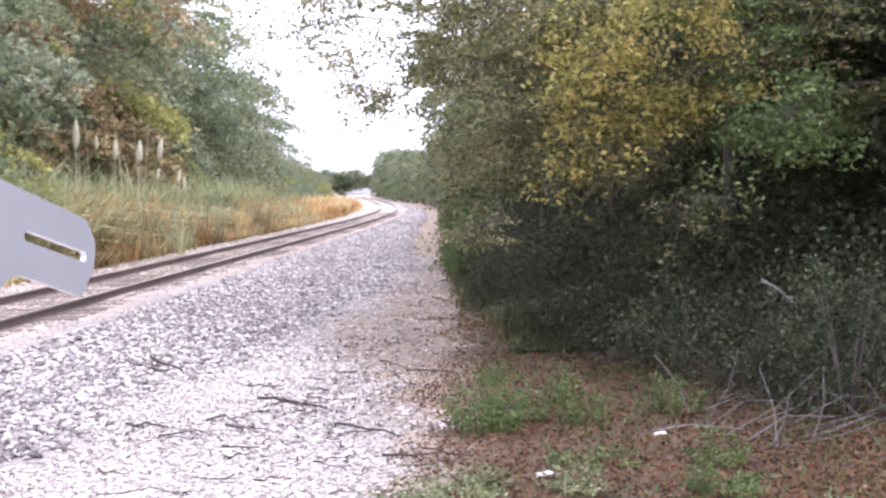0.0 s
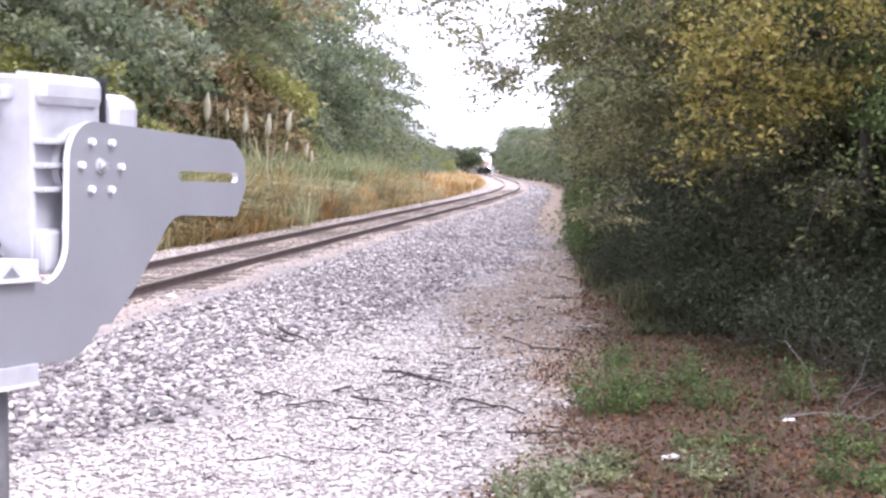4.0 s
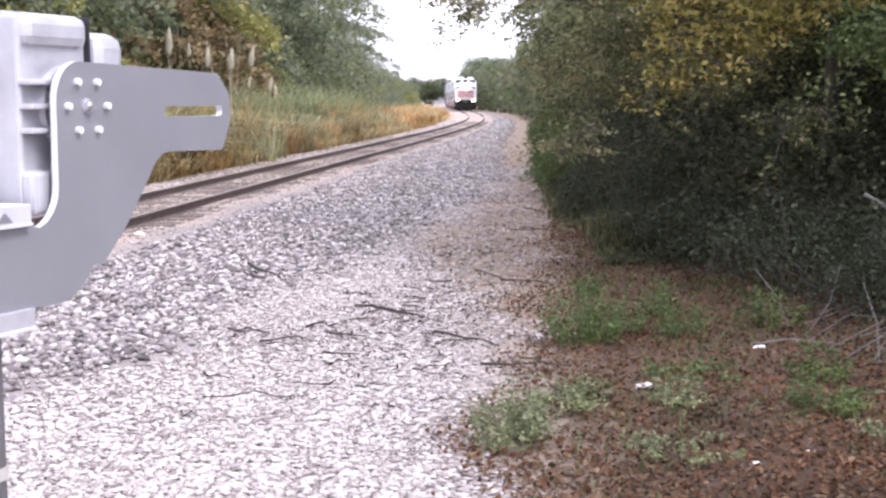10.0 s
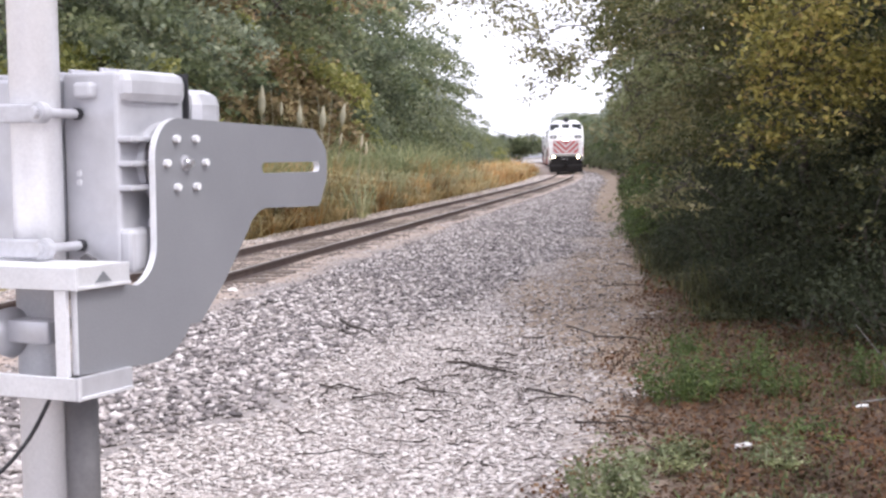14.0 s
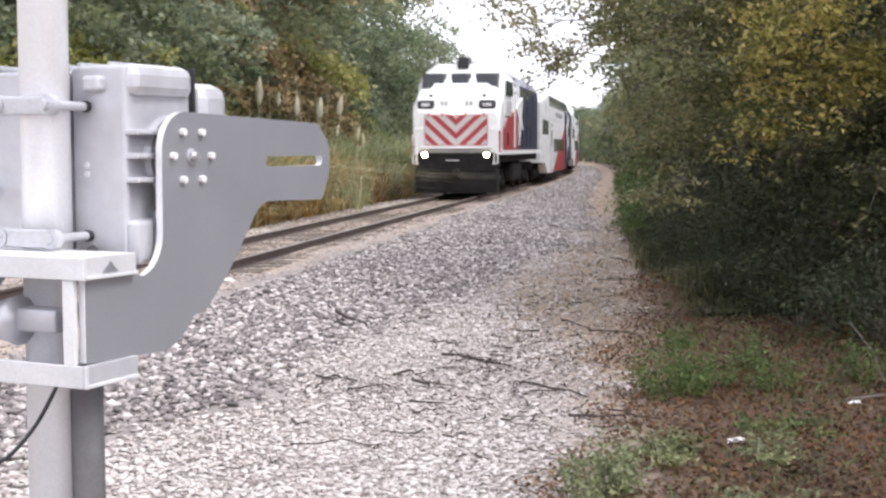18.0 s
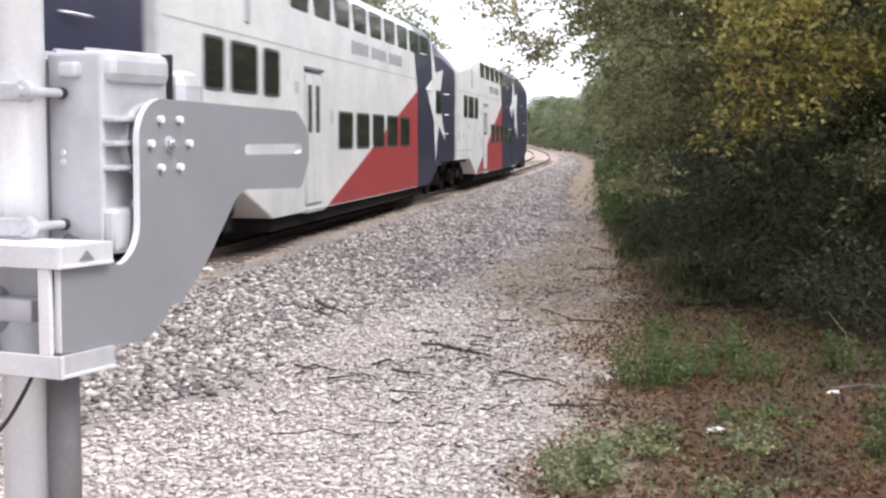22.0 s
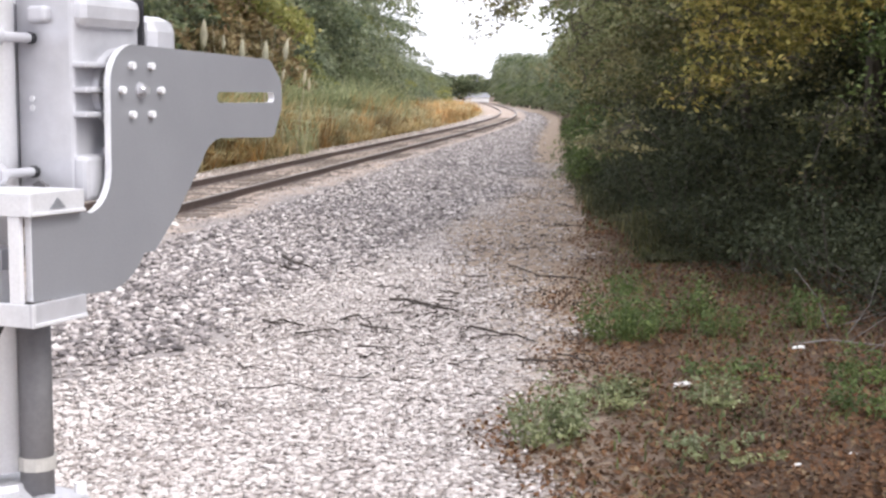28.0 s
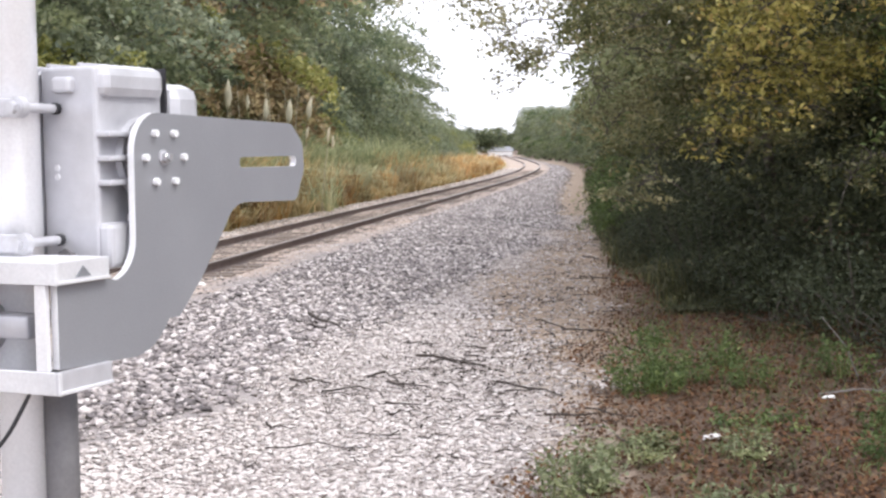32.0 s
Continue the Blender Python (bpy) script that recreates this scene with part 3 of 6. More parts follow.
def build_gate():
    gate = empty("crossing_gate", GATE_AT, "grey level crossing gate mechanism on a galvanised mast", "crossing gate")
    mx, my = -0.236, -0.214  # mast axis
    bm = bmesh.new()
    cyl(bm, (mx, my, 1.25), (mx, my, 5.2), 0.054, seg=32)
    smooth(part("mast", bm, M_GALV, gate, "pale galvanised steel pipe mast"))
    bm = bmesh.new()
    rings = []
    for z, half_w, r in ((1.075, 0.15, 0.03), (1.155, 0.15, 0.03), (1.175, 0.14, 0.045), (1.186, 0.115, 0.06), (1.196, 0.09, 0.075), (1.212, 0.07, 0.068), (1.225, 0.064, 0.0635)):
        rings.append([(mx + x, my + y, z) for x, y in rounded(0, 0, half_w * 2, half_w * 2, r, 5)])
    rows = [[bm.verts.new(q) for q in ring] for ring in rings]
    for lo_r, hi_r in zip(rows, rows[1:]):
        for k in range(len(lo_r)):
            bm.faces.new((lo_r[k], lo_r[(k + 1) % len(lo_r)], hi_r[(k + 1) % len(lo_r)], hi_r[k]))
    bm.faces.new(rows[-1])
    bm.faces.new(rows[0][::-1])
    bmesh.ops.recalc_face_normals(bm, faces=bm.faces)
    for a in (-1, 1):
        box(bm, (mx, my + a * 0.115, 1.175), (0.07, 0.05, 0.05), bevel=0.012)
        box(bm, (mx + a * 0.115, my, 1.175), (0.05, 0.07, 0.05), bevel=0.012)
    base = part("mast_base", bm, M_ALU, gate, "cast aluminium mast base")
    for a in (-1, 1):
        for b in (-1, 1):
            bm = bmesh.new()
            cyl(bm, (mx + a * 0.12, my + b * 0.12, 1.15), (mx + a * 0.12, my + b * 0.12, 1.2), 0.014, seg=6)
            part("anchor_bolt", bm, M_GALV, base)
    bm = bmesh.new()
    box(bm, (mx, my, 0.5), (0.5, 0.5, 1.21), bevel=0.02)
    part("foundation", bm, M_CONC, gate, "concrete foundation block")
    # dark conduit beside the mast
    px, py = mx + 0.075, my + 0.03
    bm = bmesh.new()
    cyl(bm, (px, py, 1.1), (px, py, 1.62), 0.037, seg=24)
    smooth(part("conduit", bm, M_PIPE, gate, "dark grey cable conduit"))
    bm = bmesh.new()
    cyl(bm, (px, py, 1.252), (px, py, 1.281), 0.043, seg=10)
    cyl(bm, (px, py, 1.2), (px, py, 1.252), 0.036, seg=20)
    part("conduit_coupling", bm, M_CONC, gate, "tan hexagonal conduit coupling")
    # case
    front, joint, back = -0.155, 0.085, 0.215
    left, right, low, top = -0.56, -0.062, 1.845, 2.285
    split = -0.215
    case = bmesh.new()
    box(case, ((split + right) / 2 + 0.002, (front + joint) / 2, (low + top) / 2), (right - split - 0.004, joint - front, top - low), bevel=0.008)
    case = part("case", case, M_CASE, gate, "cast grey mechanism case")
    bm = bmesh.new()
    box(bm, ((left + split) / 2 - 0.002, (front + joint) / 2, (low + top) / 2), (split - left - 0.004, joint - front - 0.006, top - low - 0.015), bevel=0.008)
    part("rear_housing", bm, M_CASE, gate, "flat cast housing behind the mast")
    bm = bmesh.new()
    box(bm, (split, (front + joint) / 2 + 0.005, (low + top) / 2), (0.02, joint - front - 0.02, top - low - 0.02))
    part("gasket", bm, M_BLACK, gate, "black joint between the housings")
    bm = bmesh.new()
    box(bm, ((left + right) / 2 + 0.008, (joint + back) / 2 + 0.008, (low + top) / 2 - 0.012), (right - left + 0.026, back - joint, top - low - 0.034), bevel=0.036)
    part("lid", bm, M_CASE, gate, "rounded grey access lid")
    bm = bmesh.new()
    box(bm, ((left + right) / 2, joint + 0.004, (low + top) / 2), (right - left + 0.02, 0.006, top - low + 0.01))
    part("lid_seal", bm, M_BLACK, gate)
    bm = bmesh.new()
    box(bm, (right + 0.012, (front + joint) / 2 + 0.05, 1.95), (0.03, 0.15, 0.02), bevel=0.005)
    part("case_rib", bm, M_CASE, case)
    bm = bmesh.new()
    box(bm, (split + 0.075, front - 0.008, 2.245), (0.05, 0.03, 0.035), bevel=0.008)
    part("lug", bm, M_CASE, case)
    bm = bmesh.new()
    box(bm, (right - 0.006, (front + joint) / 2, 2.252), (0.05, joint - front - 0.012, 0.075), bevel=0.024)
    part("shoulder", bm, M_CASE, case)
    bm = bmesh.new()
    box(bm, (right + 0.012, front + 0.075, 1.895), (0.04, 0.15, 0.1), bevel=0.012)
    part("foot_block", bm, M_CASE, case)
    for dz in (0, 0.02):
        bm = bmesh.new()
        cyl(bm, (split + 0.045, front + 0.002, 2.045 + dz), (split + 0.045, front - 0.003, 2.045 + dz), 0.007, seg=12)
        part("rivet", bm, M_EDGE, case)
    for k in range(5):
        bm = bmesh.new()
        box(bm, (left + 0.1 + k * 0.085, (front + joint) / 2, top + 0.004), (0.012, joint - front - 0.04, 0.012), bevel=0.003)
        part("top_rib", bm, M_CASE, case)
    # shaft boss and the hub flange behind the plate
    bm = bmesh.new()
    cyl(bm, (right - 0.01, 0, HUB_Z), (-0.046, 0, HUB_Z), 0.095, 0.09, 28)
    cyl(bm, (-0.055, 0, HUB_Z), (-0.017, 0, HUB_Z), 0.04, seg=28)
    part("shaft_boss", bm, M_CASE, gate, "round cast shaft boss")
    bm = bmesh.new()
    cyl(bm, (-0.046, 0, HUB_Z), (-0.034, 0, HUB_Z), 0.084, seg=32)
    cyl(bm, (-0.036, 0, HUB_Z), (-0.019, 0, HUB_Z), 0.06, seg=32)
    part("shaft_seal", bm, M_PIPE, gate, "dark round shaft seal")
    bm = bmesh.new()
    cyl(bm, (left + 0.01, 0, HUB_Z), (left - 0.07, 0, HUB_Z), 0.085, 0.075, 28)
    part("shaft_boss", bm, M_CASE, gate, "round cast shaft boss")
    for z in (2.138, 2.085, 2.032):
        bm = bmesh.new()
        box(bm, (right + 0.012, -0.088, z), (0.044, 0.13, 0.013), bevel=0.004)
        part("boss_rib", bm, M_CASE, gate)
    # domed bosses on the rear housing
    for z, u in ((2.188, -0.495), (2.012, -0.485)):
        bm = bmesh.new()
        box(bm, (u, front - 0.007, z), (0.078, 0.013, 0.078), pose(0, 0, 0, 0, 45, 0), 0.005)
        cyl(bm, (u, front - 0.012, z), (u, front - 0.022, z), 0.036, seg=24)
        cyl(bm, (u, front - 0.01, z), (u, front - 0.06, z), 0.03, 0.026, 24)
        bmesh.ops.create_uvsphere(bm, u_segments=18, v_segments=10, radius=0.027, matrix=Matrix.Translation((u, front - 0.06, z)))
        smooth(part("cable_gland", bm, M_ALU, gate, "domed aluminium cap"))
    # clamps round the mast
    for z in (2.195, 1.907):
        bm = bmesh.new()
        box(bm, (mx, my - 0.064, z), (0.14, 0.02, 0.04), bevel=0.004)
        for s in (-0.07, 0.07):
            cyl(bm, (mx + s, my - 0.074, z), (mx + s, my - 0.054, z), 0.0225, seg=20)
        clamp = part("mast_clamp", bm, M_ALU, gate, "aluminium clamp bar across the mast")
        for s in (-0.07, 0.07):
            bm = bmesh.new()
            cyl(bm, (mx + s, my - 0.09, z), (mx + s, front - 0.012, z), 0.0105, seg=12)
            part("clamp_bolt", bm, M_CASE, clamp)
            bm = bmesh.new()
            cyl(bm, (mx + s, front - 0.014, z), (mx + s, front + 0.004, z), 0.013, seg=8)
            part("rod_end", bm, M_BLACK, clamp)
            bm = bmesh.new()
            cyl(bm, (mx + s, my - 0.086, z), (mx + s, my - 0.077, z), 0.0135, seg=6)
            part("nut", bm, M_BOLT, clamp)
            bm = bmesh.new()
            cyl(bm, (mx + s, my - 0.0775, z), (mx + s, my - 0.0742, z), 0.019, seg=20)
            part("washer", bm, M_CASE, clamp)
    bm = bmesh.new()
    cyl(bm, (-0.135, front - 0.03, 1.872), (-0.135, front + 0.01, 1.872), 0.008, seg=10)
    cyl(bm, (-0.135, front - 0.03, 1.872), (-0.135, front - 0.02, 1.872), 0.019, seg=6)
    cyl(bm, (-0.135, front - 0.03, 1.872), (-0.16, front - 0.06, 1.855), 0.006, seg=8)
    part("case_bolt", bm, M_PIPE, gate)
    bm = bmesh.new()
    tube(bm, [(-0.47, front - 0.02, 1.93), (-0.57, front - 0.08, 1.84)], [0.003, 0.003], 6)
    part("stay_wire", bm, M_GALV, gate, "thin pale stay wire")
    # cable loop
    bm = bmesh.new()
    loop = [(-0.43, -0.36, 1.78), (-0.42, -0.37, 1.62), (-0.385, -0.38, 1.49), (-0.32, -0.385, 1.425), (-0.24, -0.375, 1.43), (-0.165, -0.36, 1.5), (-0.125, -0.335, 1.58), (-0.11, -0.31, 1.64)]
    fine = []
    for k in range(len(loop) - 1):
        p0, p1, p2, p3 = (Vector(loop[min(max(k + q, 0), len(loop) - 1)]) for q in (-1, 0, 1, 2))
        for q in range(5):
            s = q / 5
            fine.append(0.5 * (2 * p1 + (p2 - p0) * s + (2 * p0 - 5 * p1 + 4 * p2 - p3) * s * s + (3 * p1 - p0 - 3 * p2 + p3) * s ** 3))
    tube(bm, fine, [0.0045] * len(fine), 8)
    smooth(part("cable", bm, M_BLACK, gate, "thin black cable hanging in a loop"))

    # the swinging frame: two plates joined by channels, turning about the hub
    out = plate_outline()
    bm = bmesh.new()
    loops = []
    for ring in (out, rounded(0.452, -0.016, 0.275, 0.026, 0.012)):
        vs = [bm.verts.new((0, y, z)) for y, z in ring]
        loops += [bm.edges.new((vs[i], vs[(i + 1) % len(vs)])) for i in range(len(vs))]
    bmesh.ops.triangle_fill(bm, edges=loops, use_beauty=True)
    grown = bmesh.ops.extrude_face_region(bm, geom=bm.faces[:])["geom"]
    bmesh.ops.translate(bm, verts=[g for g in grown if isinstance(g, bmesh.types.BMVert)], vec=(-0.017, 0, 0))
    bmesh.ops.recalc_face_normals(bm, faces=bm.faces)
    for f in bm.faces:
        f.material_index = 0 if abs(f.normal.x) > 0.7 else 1
    frame_plate = part("counterweight_plate", bm, [M_PLATE, M_EDGE], gate, "broad grey steel counterweight plate with a slot")
    far_plate = new("far_plate", frame_plate.data)
    far_plate.parent, far_plate.matrix_basis = frame_plate, pose(-0.66, 0, 0)
    for k in range(6):
        a = radians(60 * k)
        y, z = 0.072 * math.cos(a), 0.062 * math.sin(a)
        bm = bmesh.new()
        cyl(bm, (0, y, z), (0.012, y, z), 0.0085, seg=6)
        part("plate_bolt", bm, M_GALV, frame_plate)
    bm = bmesh.new()
    cyl(bm, (0, 0, 0), (0.003, 0, 0), 0.018, seg=20)
    part("washer", bm, M_ALU, frame_plate, "dull round washer")
    bm = bmesh.new()
    cyl(bm, (0.003, 0, 0), (0.013, 0, 0), 0.0135, seg=6)
    cyl(bm, (0.013, 0, 0), (0.021, 0, 0), 0.0085, seg=10)
    part("shaft_nut", bm, M_BOLT, frame_plate)
    for z0, z1 in ((-0.252, -0.205), (-0.475, -0.428)):
        zc = (z0 + z1) / 2
        for x, y, sx, sy in ((-0.34, -0.392, 0.7, 0.012), (0.008, -0.31, 0.012, 0.175)):
            bm = bmesh.new()
            box(bm, (x, y, zc), (sx, sy, z1 - z0), bevel=0.002)
            # The lower end bar takes the darker case colour to stand in for shade.
            part("channel", bm, M_BAR if x < 0 or z0 > -0.3 else M_CASE, frame_plate, "pale aluminium angle bar")
        bm = bmesh.new()
        box(bm, (0.0165, -0.393, zc), (0.005, 0.008, z1 - z0), bevel=0.001)
        box(bm, (0.0165, -0.31, z0 + 0.004), (0.005, 0.172, 0.007), bevel=0.001)
        part("end_lip", bm, M_EDGE, frame_plate)
        bm = bmesh.new()
        box(bm, (-0.34, -0.31, z0 + 0.005 if z0 < -0.3 else z1 - 0.005), (0.69, 0.16, 0.01))
        part("channel_web", bm, M_GALV, frame_plate)
    for x in (-0.44, -0.345):
        bm = bmesh.new()
        cyl(bm, (x, -0.375, -0.207), (x, -0.375, -0.192), 0.012, seg=6)
        part("channel_bolt", bm, M_GALV, frame_plate)
    bm = bmesh.new()
    box(bm, (-0.028, -0.388, -0.34), (0.03, 0.012, 0.176), bevel=0.002)
    part("upright", bm, M_EDGE, frame_plate, "white aluminium upright")
    bm = bmesh.new()
    prism(bm, [(-0.335, -0.24), (-0.285, -0.24), (-0.31, -0.218)], 0.013, 0.0165)
    part("warning_triangle", bm, M_GREY, frame_plate, "small grey triangle label")
    # arm adaptor between the channels
    bm = bmesh.new()
    box(bm, (-0.44, -0.335, -0.352), (0.4, 0.08, 0.078), bevel=0.028)
    cyl(bm, (-0.215, -0.33, -0.352), (-0.25, -0.33, -0.352), 0.054, 0.046, 24)
    box(bm, (-0.4, -0.35, -0.402), (0.2, 0.06, 0.03), bevel=0.01)
    box(bm, (-0.16, -0.315, -0.348), (0.11, 0.06, 0.05), bevel=0.006)
    for x in (-0.3, -0.36):
        cyl(bm, (x, -0.37, -0.36), (x, -0.386, -0.36), 0.007, seg=8)
    smooth(part("arm_adaptor", bm, M_CASE, frame_plate, "round grey arm adaptor"))
    bm = bmesh.new()
    cyl(bm, (-0.29, -0.34, -0.285), (-0.42, -0.34, -0.285), 0.03, seg=20)
    smooth(part("rubber_stop", bm, M_BLACK, frame_plate, "black rubber buffer"))
    frame_plate.matrix_basis = pose(0, 0, HUB_Z)
    return frame_plate


# ---- the train ----
TRAIN_SPEED, NOSE_AT_19 = 18.8, 31.1
SIDE = 1.5
COACH = 26.5


def hull_ring(zb, w=SIDE, roof=4.85):
    sh = min(4.05, roof - 0.55)
    half = [(w, zb), (w, sh), (w - 0.03, max(roof - 0.42, sh + 0.05)), (w - 0.22, roof - 0.16), (w - 0.7, roof)]
    return half + [(-x, z) for x, z in half[::-1]]


def side_panel(name, poly, material, parent, label="", proud=0.006, both=True):
    for s in (1, -1) if both else (1,):
        bm = bmesh.new()
        prism(bm, poly if s > 0 else poly[::-1], s * (SIDE - 0.01), s * (SIDE + proud))
        bmesh.ops.recalc_face_normals(bm, faces=bm.faces)
        part(name, bm, material, parent, label)


def wheelset(name, y, parent, r=0.46):
    bm = bmesh.new()
    cyl(bm, (-0.8, 0, 0), (0.8, 0, 0), 0.075, seg=12)
    for s in (-1, 1):
        cyl(bm, (s * 0.70, 0, 0), (s * 0.83, 0, 0), r, seg=28)
        cyl(bm, (s * 0.68, 0, 0), (s * 0.705, 0, 0), r + 0.028, seg=28)
        cyl(bm, (s * 0.83, 0, 0), (s * 0.86, 0, 0), 0.16, seg=14)
    ob = part(name, bm, M_WHEEL, parent)
    ob.matrix_basis = pose(0, y, r)
    return ob


def truck(y, parent, half=1.3, rail_r=0.46):
    bm = bmesh.new()
    for s in (-1, 1):
        box(bm, (s * 1.03, y, 0.62), (0.16, half * 2 + 0.9, 0.2), bevel=0.03)
        for q in (-half, half):
            box(bm, (s * 1.06, y + q, 0.46), (0.22, 0.34, 0.34), bevel=0.04)
            cyl(bm, (s * 1.06, y + q * 0.55, 0.6), (s * 1.06, y + q * 0.55, 0.95), 0.12, seg=12)
        box(bm, (s * 1.08, y, 0.55), (0.2, 0.7, 0.3), bevel=0.04)
    box(bm, (0, y, 0.7), (2.0, 0.5, 0.3), bevel=0.03)
    # Slab added to stop light showing through between the wheels.
    box(bm, (0, y, 0.68), (1.1, half * 2 + 2.6, 0.62), bevel=0.03)
    tr = part("truck", bm, M_UNDER, parent, "grimy black wheel truck with underbody shade in its colour")
    return [wheelset("wheelset", y + q, tr, rail_r) for q in (-half, half)]


def star_panel(parent, corners, h, label, proud=0.012):
    """A five-pointed star whose points reach unequally far: corners (along, up), from the top point clockwise."""
    side_panel("star", [(u - h, z) for u, z in corners], M_WHITE, parent, label, proud)


def coach(cab):
    """A double-deck coach, its front towards -y, built about its centre at rail height. u runs from the front to the rear."""
    h = COACH / 2
    car = empty("commuter_coach", pose(0, 0, RAIL_Z),
                "double-deck cab coach in white, red and dark blue" if cab else "white double-deck coach with a red wedge and blue end",
                "train coach", "coaches of the train")
    lo, hi = 0.44, 1.02
    blue0 = 13.9 if cab else 19.3

    def sec(u, zb, roof=4.85):
        return (u - h, hull_ring(zb, SIDE, roof))

    # the roof falls towards both ends
    bm = bmesh.new()
    loft(bm, [sec(0.0, hi, 4.28), sec(0.12, hi, 4.34), sec(3.3, hi, 4.6), sec(5.2, lo, 4.85), sec(blue0, lo)])
    part("body", bm, M_COACH, car, "white painted body side and roof")
    bm = bmesh.new()
    if cab:
        loft(bm, [sec(blue0, lo), sec(20.9, lo), sec(22.0, 0.52, 4.83), sec(25.4, 0.86, 4.6), sec(26.2, 0.94, 4.5), sec(COACH, 1.05, 4.3)])
    else:
        loft(bm, [sec(blue0, lo), sec(21.4, lo), sec(23.4, hi, 4.62), sec(26.4, hi, 4.34), sec(COACH, hi, 4.28)])
    part("end_section", bm, M_BLUE, car, "dark blue painted end section")
    # the blue leans forward towards the roof
    side_panel("blue_lean", [(blue0 - h - 0.02, 3.1), (blue0 - h + 0.05, 3.1), (blue0 - h + 0.05, 4.4), (blue0 - h - 0.75, 4.4)], M_BLUE, car, "", 0.003)
    wedge0 = 5.3 if cab else 9.0
    top = 3.12 if cab else 2.95
    side_panel("red_wedge", [(wedge0 - h, lo + 0.02), (blue0 - h + (0.25 if cab else 0.1), lo + 0.02), (blue0 - h, top)], M_RED, car, "red painted wedge")
    if cab:
        star_panel(car, [(18.95, 4.4), (19.45, 3.6), (20.9, 3.8), (20.45, 2.9), (21.2, 1.7), (19.95, 2.3), (19.2, 1.72), (18.6, 2.55), (17.3, 3.02), (18.5, 3.32)], h, "big white star")
    else:
        star_panel(car, [(21.45, 4.5), (22.5, 3.55), (23.9, 3.73), (23.15, 2.85), (24.4, 1.65), (23.1, 2.1), (22.5, 1.1), (22.2, 2.2), (20.8, 3.08), (21.9, 3.36)], h, "big white star")

    def window(u0, u1, z0, z1, material=M_GLASS):
        for s in (1, -1):
            lean = 0.014 if z0 > 3.5 else 0.0
            bm = bmesh.new()
            prism(bm, rounded((u0 + u1) / 2 - h, (z0 + z1) / 2, u1 - u0 + 0.09, z1 - z0 + 0.09, 0.1), s * (SIDE - 0.09), s * (SIDE + 0.012 - lean))
            bmesh.ops.recalc_face_normals(bm, faces=bm.faces)
            fr = part("window", bm, M_FRAME, car)
            bm = bmesh.new()
            prism(bm, rounded((u0 + u1) / 2 - h, (z0 + z1) / 2, u1 - u0, z1 - z0, 0.08), s * (SIDE - 0.05), s * (SIDE + 0.018 - lean))
            bmesh.ops.recalc_face_normals(bm, faces=bm.faces)
            part("pane", bm, material, fr)

    for u0, u1 in ((1.78, 2.62), (3.02, 4.3), (4.72, 5.58)):
        window(u0, u1, 2.44, 3.1)
    for u0 in (10.0, 11.7, 13.4, 15.1, 16.8):
        window(u0, u0 + 1.22, 1.56, 2.21)
    for k in range(9 if not cab else 5):
        window(6.35 + 1.69 * k, 6.35 + 1.69 * k + 1.25, 3.92, 4.42)
    if not cab:
        window(22.5, 23.45, 2.45, 3.05)
    # doors
    for u in ((7.9,) if not cab else (7.9, 19.0)):
        plain = u > 10
        for s in (1, -1):
            bm = bmesh.new()
            box(bm, (s * (SIDE - 0.006), u - h, 1.72), (0.03, 1.2, 2.4), bevel=0.01)
            door = part("door", bm, M_BLUE if plain else M_GREY, car, "dark blue sliding door" if plain else "white sliding door in a grey recess")
            for q in (-0.29, 0.29):
                bm = bmesh.new()
                box(bm, (s * (SIDE + 0.002), u - h + q, 1.72), (0.03, 0.54, 2.3), bevel=0.01)
                leaf = part("door_leaf", bm, M_BLUE if plain else M_COACH, door)
                bm = bmesh.new()
                box(bm, (s * (SIDE + 0.016), u - h + q, 2.25), (0.012, 0.27, 0.85), bevel=0.004)
                part("door_pane", bm, M_GLASS, leaf)
            bm = bmesh.new()
            box(bm, (s * (SIDE + 0.02), u - h, 2.96), (0.05, 1.35, 0.05), bevel=0.01)
            part("rain_gutter", bm, M_GREY, door)
            bm = bmesh.new()
            box(bm, (s * (SIDE - 0.02), u - h, 0.44), (0.16, 1.3, 0.06), bevel=0.01)
            part("step", bm, M_ALU, door)
    # lettering stands as plain bars, three words
    for w0, n in ((11.3, 7), (13.35, 7), (15.4, 7)) if not cab else ((9.4, 6), (11.2, 6)):
        for k in range(n):
            for s in (1, -1):
                bm = bmesh.new()
                box(bm, (s * SIDE, w0 + 0.25 * k - h, 3.58), (0.012, 0.13, 0.24 if k % 3 else 0.27))
                part("lettering_bar", bm, M_GREY, car)
    # seams, vents, grab irons, end gangway
    side_panel("seam", [(0.15 - h, 3.24), (blue0 - h, 3.24), (blue0 - h, 3.265), (0.15 - h, 3.265)], M_SEAM, car, "", 0.004)
    side_panel("belly_seam", [(0.15 - h, 1.3), (4.2 - h, 1.3), (4.2 - h, 1.325), (0.15 - h, 1.325)], M_SEAM, car, "", 0.004)
    for u0, z0, a, b in ((0.5, 1.6, 0.16, 0.34), (0.5, 2.2, 0.16, 0.3), (3.1, 2.05, 0.3, 0.14), (6.6, 2.5, 0.26, 0.2), (6.65, 1.35, 0.16, 0.4), (1.6, 1.75, 0.3, 0.1), (9.3, 2.0, 0.2, 0.26)):
        side_panel("vent", [(u0 - h, z0), (u0 - h + a, z0), (u0 - h + a, z0 + b), (u0 - h, z0 + b)], M_SEAM, car, "small grey vent", 0.006)
